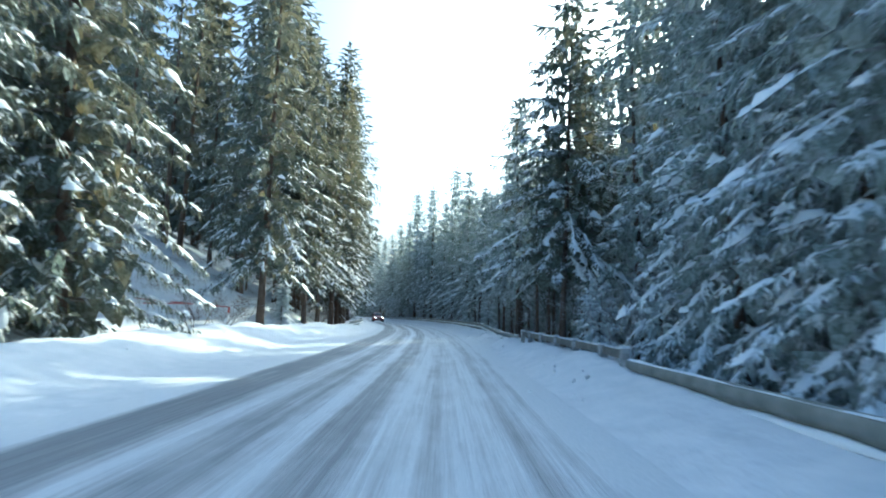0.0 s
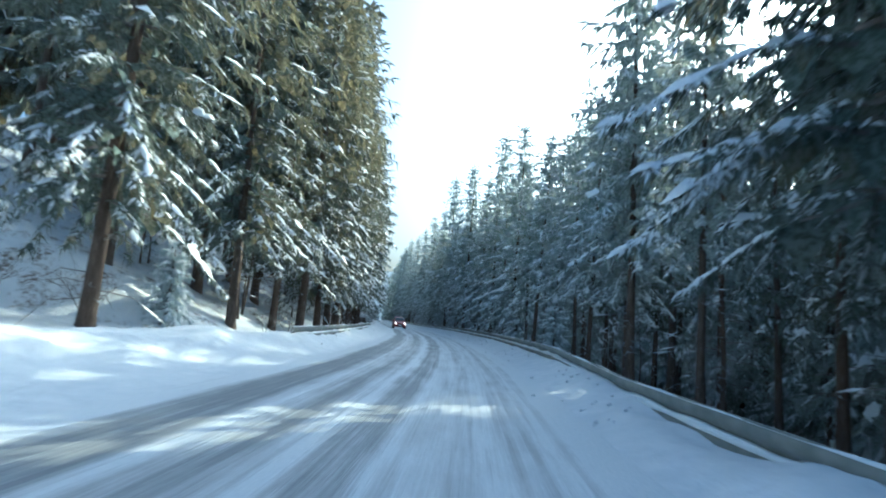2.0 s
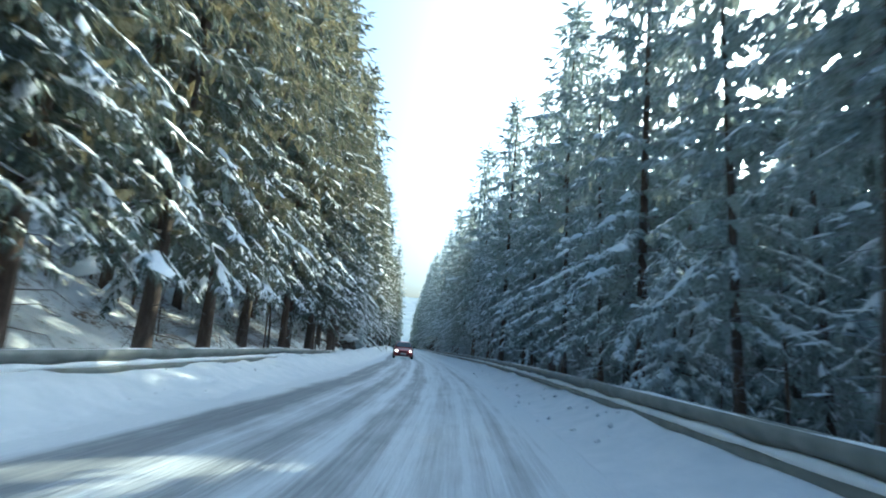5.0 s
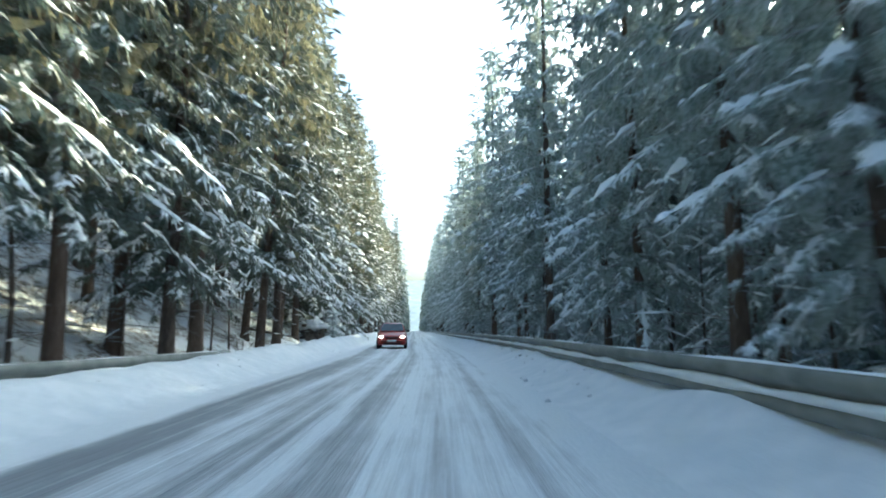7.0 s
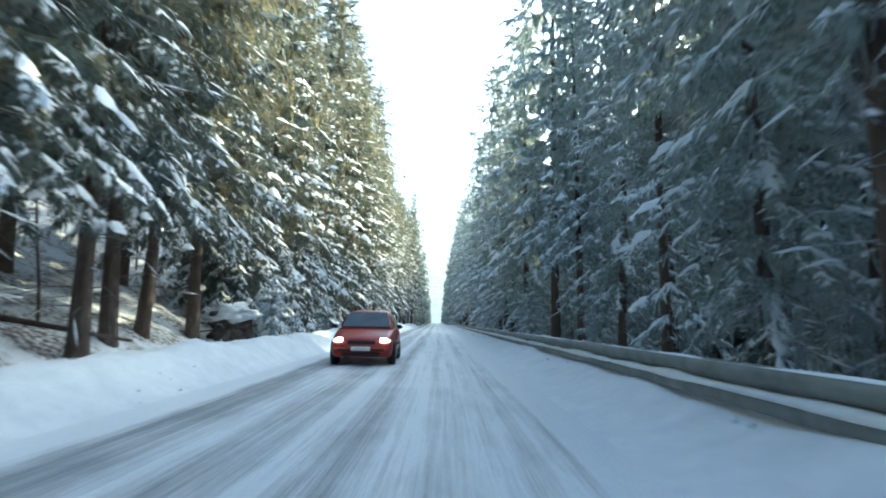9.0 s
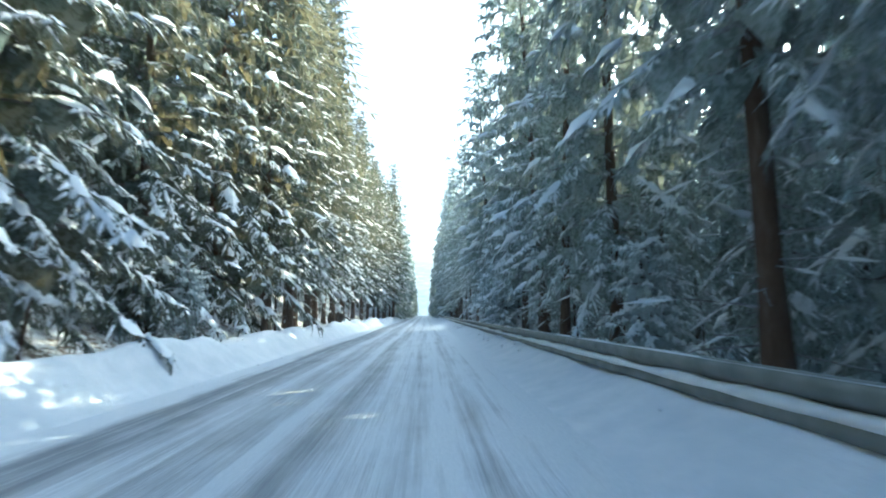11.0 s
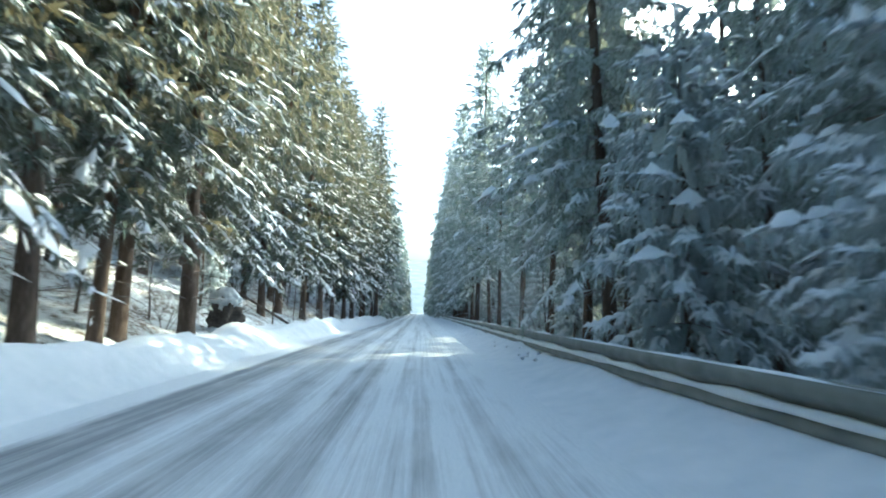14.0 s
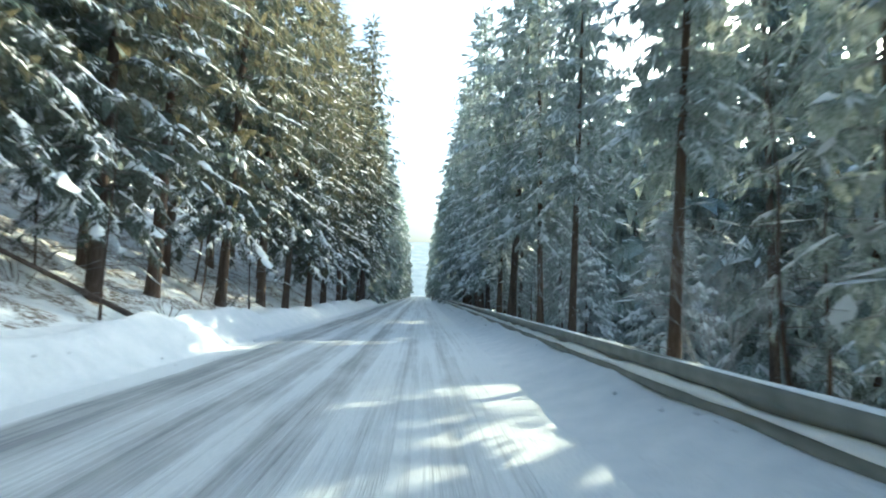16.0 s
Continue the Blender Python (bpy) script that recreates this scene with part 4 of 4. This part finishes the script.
            bmesh.ops.create_cone(bm, cap_ends=True, segments=18, radius1=0.19, radius2=0.19, depth=0.02, matrix=Matrix.Translation((sg * 0.868, py, 0.29)) @ Matrix.Rotation(radians(90), 4, "Y"))
            bmesh.ops.inset_individual(bm, faces=[f for f in bm.faces if len(f.verts) > 4], thickness=0.04, depth=-0.006)
            part("rim", bm, STEEL, wheel)
    block("grille", 0, 0.03, 0.6, 0.72, 0.1, 0.09, BLACK, ob, 0.02)
    block("bumper", 0, 0.08, 0.4, 1.46, 0.3, 0.15, RED_PAINT, ob, 0.06)
    block("bumper_strip", 0, -0.075, 0.415, 1.2, 0.02, 0.05, BLACK, ob, 0.008)
    block("air_intake", 0, 0.0, 0.29, 1.0, 0.1, 0.09, BLACK, ob, 0.02)
    block("number_plate", 0, -0.092, 0.44, 0.5, 0.014, 0.11, WHITE_PAINT, ob, 0.0)
    for sg in (-1, 1):
        block("wiper", sg * 0.3 + 0.05, 1.06, 0.985, 0.5, 0.02, 0.02, BLACK, ob, 0.0)
    ob.matrix_basis = pose(x, y, 0.002, 0, 0, turn)
    return ob


red_car(7.86, 87.0, 1.0)


# ---- shrubs, stumps, deadwood ----
def bare_shrub(seed, tall, spread, material, stems):
    r = random.Random(seed)
    vs, fs = [], []

    def limb(a, d, length, rad, depth):
        b = a + d * length
        x = d.cross(Vector((0.3, 0.5, 0.81))).normalized()
        y = d.cross(x)
        k = len(vs)
        for p, q in ((a, rad), (b, rad * 0.6)):
            for g in (0, 2.0944, 4.18879):
                vs.append(p + (x * math.cos(g) + y * math.sin(g)) * q)
        fs.extend((k + q, k + (q + 1) % 3, k + 3 + (q + 1) % 3, k + 3 + q) for q in range(3))
        if depth:
            for q in range(r.choice((2, 3, 3))):
                nd = (d + Vector((r.uniform(-1, 1), r.uniform(-1, 1), r.uniform(-0.35, 0.45))) * 0.75).normalized()
                limb(a + d * length * r.uniform(0.55, 1.0), nd, length * r.uniform(0.5, 0.8), rad * 0.6, depth - 1)

    for k in range(stems):
        a = r.uniform(0, 6.28)
        limb(Vector((math.cos(a) * 0.15, math.sin(a) * 0.15, -0.1)), Vector((math.cos(a) * spread, math.sin(a) * spread, 1)).normalized(), tall * r.uniform(0.35, 0.5), 0.016, 4)
    return mesh("branchwork", vs, fs, material, False)


SHRUBS = []
for seed, tall, spread, mat, label, stems in ((61, 3.6, 0.35, FROST_TWIG, "bare shrub with frosted twigs behind the rail", 6), (62, 1.8, 0.6, TWIG, "bare brown shrub in the snow", 6)):
    ob = tagged(new("shrub"), label, "shrub", "bare shrubs")
    tagged(child("branchwork", bare_shrub(seed, tall, spread, mat, stems), ob), kind="stuff")
    SHRUBS.append(ob)
spots = [(0, 9.2, 15.43, 1.0), (0, 9.73, 17.02, 1.15), (0, 10.58, 19.4, 0.9), (0, 14.82, 147.79, 0.8), (0, 14.92, 138.39, 0.9), (0, 14.32, 133.79, 0.7), (0, 16.52, 141.99, 1.1), (0, 14.21, 59.97, 0.6), (0, 15.17, 80.05, 0.7),
         (1, -4.53, 24.59, 1.0), (1, -6.27, 27.63, 1.2), (1, -6.8, 31.14, 1.3), (1, -4.76, 33.1, 0.9), (1, -0.83, 40.02, 0.8), (1, -0.37, 43.41, 0.7), (1, 1.46, 61.83, 0.8), (1, 1.78, 66.22, 0.7), (1, 0.5, 77.56, 1.0), (1, 2.32, 78.41, 0.8),
         (1, 3.52, 101.79, 0.7), (1, 3.32, 105.19, 0.8), (1, 0.42, 118.79, 1.0), (1, 1.52, 132.39, 0.9), (1, 1.92, 137.19, 0.8), (1, -0.08, 144.39, 1.1), (1, 2.52, 151.19, 0.8), (1, 2.32, 147.39, 0.7), (0, 12.36, 29.17, 0.7), (0, 12.91, 36.76, 0.7)]
seen_kinds = set()
for k, x, y, size in spots:
    m = pose(x, y, ground_at(x, y) - 0.03, 0, 0, rng.uniform(0, 360)) @ Matrix.Scale(size, 4)
    if k in seen_kinds:
        copy_thing(SHRUBS[k], m)
    else:
        seen_kinds.add(k)
        SHRUBS[k].matrix_basis = m


def thin_dead_tree(seed, tall):
    """A slender dead pole with broken twigs; trunk and twigs apart."""
    r = random.Random(seed)
    tv, tf, vs, fs = [], [], [], []

    def stick(a, b, r0, r1, vv, ff, sides=3):
        d = (b - a).normalized()
        x = d.cross(Vector((0.31, 0.52, 0.79))).normalized()
        y = d.cross(x)
        k = len(vv)
        for p, q in ((a, r0), (b, r1)):
            for g in range(sides):
                vv.append(p + (x * math.cos(g * 6.2832 / sides) + y * math.sin(g * 6.2832 / sides)) * q)
        ff.extend((k + g, k + (g + 1) % sides, k + sides + (g + 1) % sides, k + sides + g) for g in range(sides))

    p = Vector((0, 0, -0.2))
    for k in range(5):
        q = p + Vector((r.uniform(-0.09, 0.09), r.uniform(-0.09, 0.09), (tall + 0.2) / 5))
        stick(p, q, 0.055 * (1 - k / 5.5), 0.055 * (1 - (k + 1) / 5.5), tv, tf, 6)
        for j in range(9):
            a = r.uniform(0, 6.28)
            b = p.lerp(q, r.random())
            if b.z < 0.5:
                continue
            L = r.uniform(0.3, 1.3) * (1 - 0.1 * k)
            e = b + Vector((math.cos(a) * L, math.sin(a) * L, r.uniform(-0.5, 0.1) * L))
            stick(b, e, 0.012, 0.004, vs, fs)
            for m in range(3):
                c = b.lerp(e, r.uniform(0.4, 1))
                stick(c, c + Vector((r.uniform(-0.3, 0.3), r.uniform(-0.3, 0.3), r.uniform(-0.25, 0.1))), 0.006, 0.002, vs, fs)
        p = q
    return mesh("trunk", tv, tf, BARK), mesh("dead_wood", vs, fs, TWIG if seed % 2 else FROST_TWIG, False)


POLES = []
for seed, tall in ((91, 6.5), (92, 4.2), (93, 8.5)):
    ob = tagged(new("dead_sapling"), "slender dead spruce pole with bare twigs", "tree", "dead saplings")
    for n, me in zip(("trunk", "dead_wood"), thin_dead_tree(seed, tall)):
        c = child(n, me, ob)
        if n != "trunk":
            tagged(c, kind="stuff")
    POLES.append(ob)
r = random.Random(19)
for k in range(84):
    s0, u0 = (r.uniform(34, 165), r.uniform(-16, -7.6)) if k % 4 else (r.uniform(26, 170), r.uniform(5.6, 9.0))
    if k < 3:
        s0, u0 = 40 + 9 * k, -9.5
    x, y = place(s0, u0)
    m = pose(x, y, ground_at(x, y) - 0.05, r.uniform(-4, 4), r.uniform(-4, 4), r.uniform(0, 360)) @ Matrix.Scale(r.uniform(0.7, 1.15), 4)
    if k < 3:
        POLES[k].matrix_basis = m
    else:
        copy_thing(POLES[k % 3], m)
# low brush on the slope
BRUSH = tagged(new("shrub"), "low frosted brush poking from the slope's snow", "shrub", "low brush")
tagged(child("branchwork", bare_shrub(64, 1.7, 0.8, FROST_TWIG, 2), BRUSH), kind="stuff")
for k in range(46):
    s0, u0 = (r.uniform(29.5, 40), r.uniform(-24, -14)) if k < 26 else (r.uniform(34, 165), r.uniform(-13, -7.2))
    x, y = place(s0, u0)
    m = pose(x, y, ground_at(x, y) - 0.05, 0, 0, r.uniform(0, 360)) @ Matrix.Scale(r.uniform(0.6, 1.3), 4)
    if k:
        copy_thing(BRUSH, m)
    else:
        BRUSH.matrix_basis = m


def lump(name, seed, sx, sy, sz, rough_by, material, parent, centre, label="", keep=lambda v: True):
    bm = bmesh.new()
    bmesh.ops.create_icosphere(bm, subdivisions=4, radius=1.0)
    for v in bm.verts:
        d = v.co.normalized()
        q = 1 + rough_by * (noise.noise(d * 1.7 + Vector((seed, 0, 0))) + 0.5 * noise.noise(d * 4.3 + Vector((0, seed, 0))) + 0.25 * noise.noise(d * 9 + Vector((0, 0, seed))))
        v.co = Vector((d.x * sx * q, d.y * sy * q, d.z * sz * q)) + Vector(centre)
    return part(name, bm, material, parent, label)


def root_stump(x, y, wide, tall, label, seed, turn):
    """An upturned root plate or brush heap with a cap of snow."""
    ob = tagged(new("stump"), label, "stump")
    lump("root_plate", seed, wide * 0.4, wide * 0.26, tall * 0.42, 0.95, EARTH, ob, (0, 0, tall * 0.4))
    lump("snow_cap", seed + 5, wide * 0.43, wide * 0.34, tall * 0.24, 0.5, SNOW, ob, (0, 0.02, tall * 0.76), "thick cap of snow")
    lump("snow_foot", seed + 9, wide * 0.62, wide * 0.4, tall * 0.16, 0.4, SNOW, ob, (-0.1 * wide, -0.12, 0.05))
    r = random.Random(seed)
    for k in range(11):
        bm = bmesh.new()
        a = r.uniform(0, 6.28)
        p0 = Vector((0, 0, tall * 0.45))
        d = Vector((math.cos(a), r.uniform(-0.5, 0.3), math.sin(a) * 0.9)).normalized()
        length = wide * r.uniform(0.45, 0.68)
        m = Matrix.Translation(p0 + d * length * 0.5) @ d.to_track_quat("Z", "Y").to_matrix().to_4x4()
        bmesh.ops.create_cone(bm, cap_ends=True, segments=6, radius1=0.05, radius2=0.015, depth=length, matrix=m)
        part("root", bm, EARTH, ob)
    ob.matrix_basis = pose(x, y, ground_at(x, y) - 0.05, 0, 0, turn)


root_stump(2.46, 92.21, 2.1, 1.55, "snow-capped brush heap beside the bank", 3, 0)
root_stump(2.47, 135.39, 1.15, 1.85, "dark root plate of a stump with snow on it", 8, 20)


def fallen_pole(a, b, r, label):
    a, b = Vector(a), Vector(b)
    ob = tagged(new("fallen_trunk"), label, "deadwood")
    bm = bmesh.new()
    d = b - a
    m = Matrix.Translation((a + b) / 2) @ d.to_track_quat("Z", "Y").to_matrix().to_4x4()
    bmesh.ops.create_cone(bm, cap_ends=True, segments=8, radius1=r, radius2=r * 0.5, depth=d.length, matrix=m)
    part("stem", bm, BARK, ob)
    for k in range(6):
        bm = bmesh.new()
        p = a.lerp(b, 0.3 + 0.11 * k)
        e = Vector((rng.uniform(-1, 1), rng.uniform(-1, 1), rng.uniform(-0.2, 0.8))).normalized()
        m = Matrix.Translation(p + e * 0.2) @ e.to_track_quat("Z", "Y").to_matrix().to_4x4()
        bmesh.ops.create_cone(bm, cap_ends=True, segments=5, radius1=0.014, radius2=0.005, depth=0.42, matrix=m)
        part("twig", bm, TWIG, ob)
    return ob


fallen_pole((2.82, 145.39, ground_at(2.82, 145.39)), (-0.68, 141.79, ground_at(-0.68, 141.79) + 1.2), 0.08, "thin fallen trunk leaning on the slope")
fallen_pole((0.58, 84.06, ground_at(0.58, 84.06) + 0.1), (3.1, 84.89, ground_at(3.1, 84.89) + 0.35), 0.07, "thin fallen trunk lying on the slope")
fallen_pole((15.49, 55.64, ground_at(15.49, 55.64)), (13.17, 50.36, ground_at(13.17, 50.36) + 2.0), 0.09, "broken trunk leaning behind the rail")


def marker_post(x, y, turn):
    ob = tagged(new("marker_post"), "white wooden marker post with a red top in the snow", "post")
    for name, z0, z1, mat in (("post", -0.3, 0.9, WHITE_PAINT), ("red_top", 0.904, 1.2, RED_BAND)):
        block(name, 0, 0, (z0 + z1) / 2, 0.09, 0.09, z1 - z0, mat, ob, 0.01)
    ob.matrix_basis = pose(x, y, ground_at(x, y), 0, 2, turn)
    return Vector((x, y, ground_at(x, y) + 0.86))


marker_post(-4.79, 27.49, 8)
marker_post(-11.2, 28.4, 12)
ob = tagged(new("barrier_gate"), "thin red and white barrier bar with a brace between marker posts", "barrier")
for name, p0, p1 in (("bar", Vector((-4.79, 27.49, 1.33)), Vector((-11.2, 28.4, 1.86))), ("brace", Vector((-6.9, 27.79, 1.45)), Vector((-11.2, 28.4, 1.46)))):
    verts, faces = [], []
    for k in range(25):
        p = p0.lerp(p1, k / 24) - Vector((0, 0.05, 0.04 * (1 - (2 * k / 24 - 1) ** 2)))
        verts += [p + Vector((0, -0.02, -0.025)), p + Vector((0, -0.02, 0.025)), p + Vector((0, 0.02, 0.025)), p + Vector((0, 0.02, -0.025))]
    for k in range(24):
        for j in range(4):
            faces.append((4 * k + j, 4 * k + (j + 1) % 4, 4 * k + 4 + (j + 1) % 4, 4 * k + 4 + j))
    faces += [(0, 1, 2, 3), (99, 98, 97, 96)]
    me = mesh(name, verts, faces, [RED_BAND, WHITE_PAINT], False)
    me.polygons.foreach_set("material_index", [1 if (i // 4) % 6 in (4, 5) else 0 for i in range(len(me.polygons))])
    child(name, me, ob)

# clods of ploughed snow on the shoulders
verts, faces = [], []
r = random.Random(77)
for k in range(900):
    s = r.uniform(-6, 190)
    u = r.choice((r.uniform(1.6, 2.6), crest(s) + r.uniform(-0.5, 1.2), r.uniform(1.2, 2.6)))
    if u > 1 and (rough(s, 0, 6.0, 4) < -0.05 or s > 70 and u < 2.2):
        continue
    z = height(s, u)
    q = r.uniform(0.02, 0.06) if u > 0 else r.uniform(0.015, 0.035)
    c = Vector((*place(s, u), z + q * 0.25))
    n0 = len(verts)
    for d in ((1, 0, 0), (0, 1, 0), (-1, 0, 0), (0, -1, 0), (0.2, 0.1, 1)):
        verts.append(c + Vector(d) * q * r.uniform(0.6, 1.3))
    verts.append(c - Vector((0, 0, q)))
    for j in range(4):
        faces += [(n0 + j, n0 + (j + 1) % 4, n0 + 4), (n0 + (j + 1) % 4, n0 + j, n0 + 5)]
tagged(new("snow_clods", mesh("snow_clods", verts, faces, SNOW, True)), "small clods of ploughed snow on the shoulders", "snow", kind="stuff")

# far ridge closing the valley; haze is painted into its base colour
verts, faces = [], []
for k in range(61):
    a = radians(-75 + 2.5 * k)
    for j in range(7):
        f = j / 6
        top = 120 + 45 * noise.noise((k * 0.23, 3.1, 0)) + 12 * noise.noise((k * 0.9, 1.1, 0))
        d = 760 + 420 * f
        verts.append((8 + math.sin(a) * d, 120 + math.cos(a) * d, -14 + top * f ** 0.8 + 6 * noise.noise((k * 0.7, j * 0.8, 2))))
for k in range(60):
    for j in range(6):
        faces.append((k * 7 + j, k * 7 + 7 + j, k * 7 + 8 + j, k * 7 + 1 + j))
tagged(new("backdrop", mesh("backdrop", verts, faces, HAZE)), "distant snowy wooded ridge with haze painted into its pale colour", "hill", kind="structure")
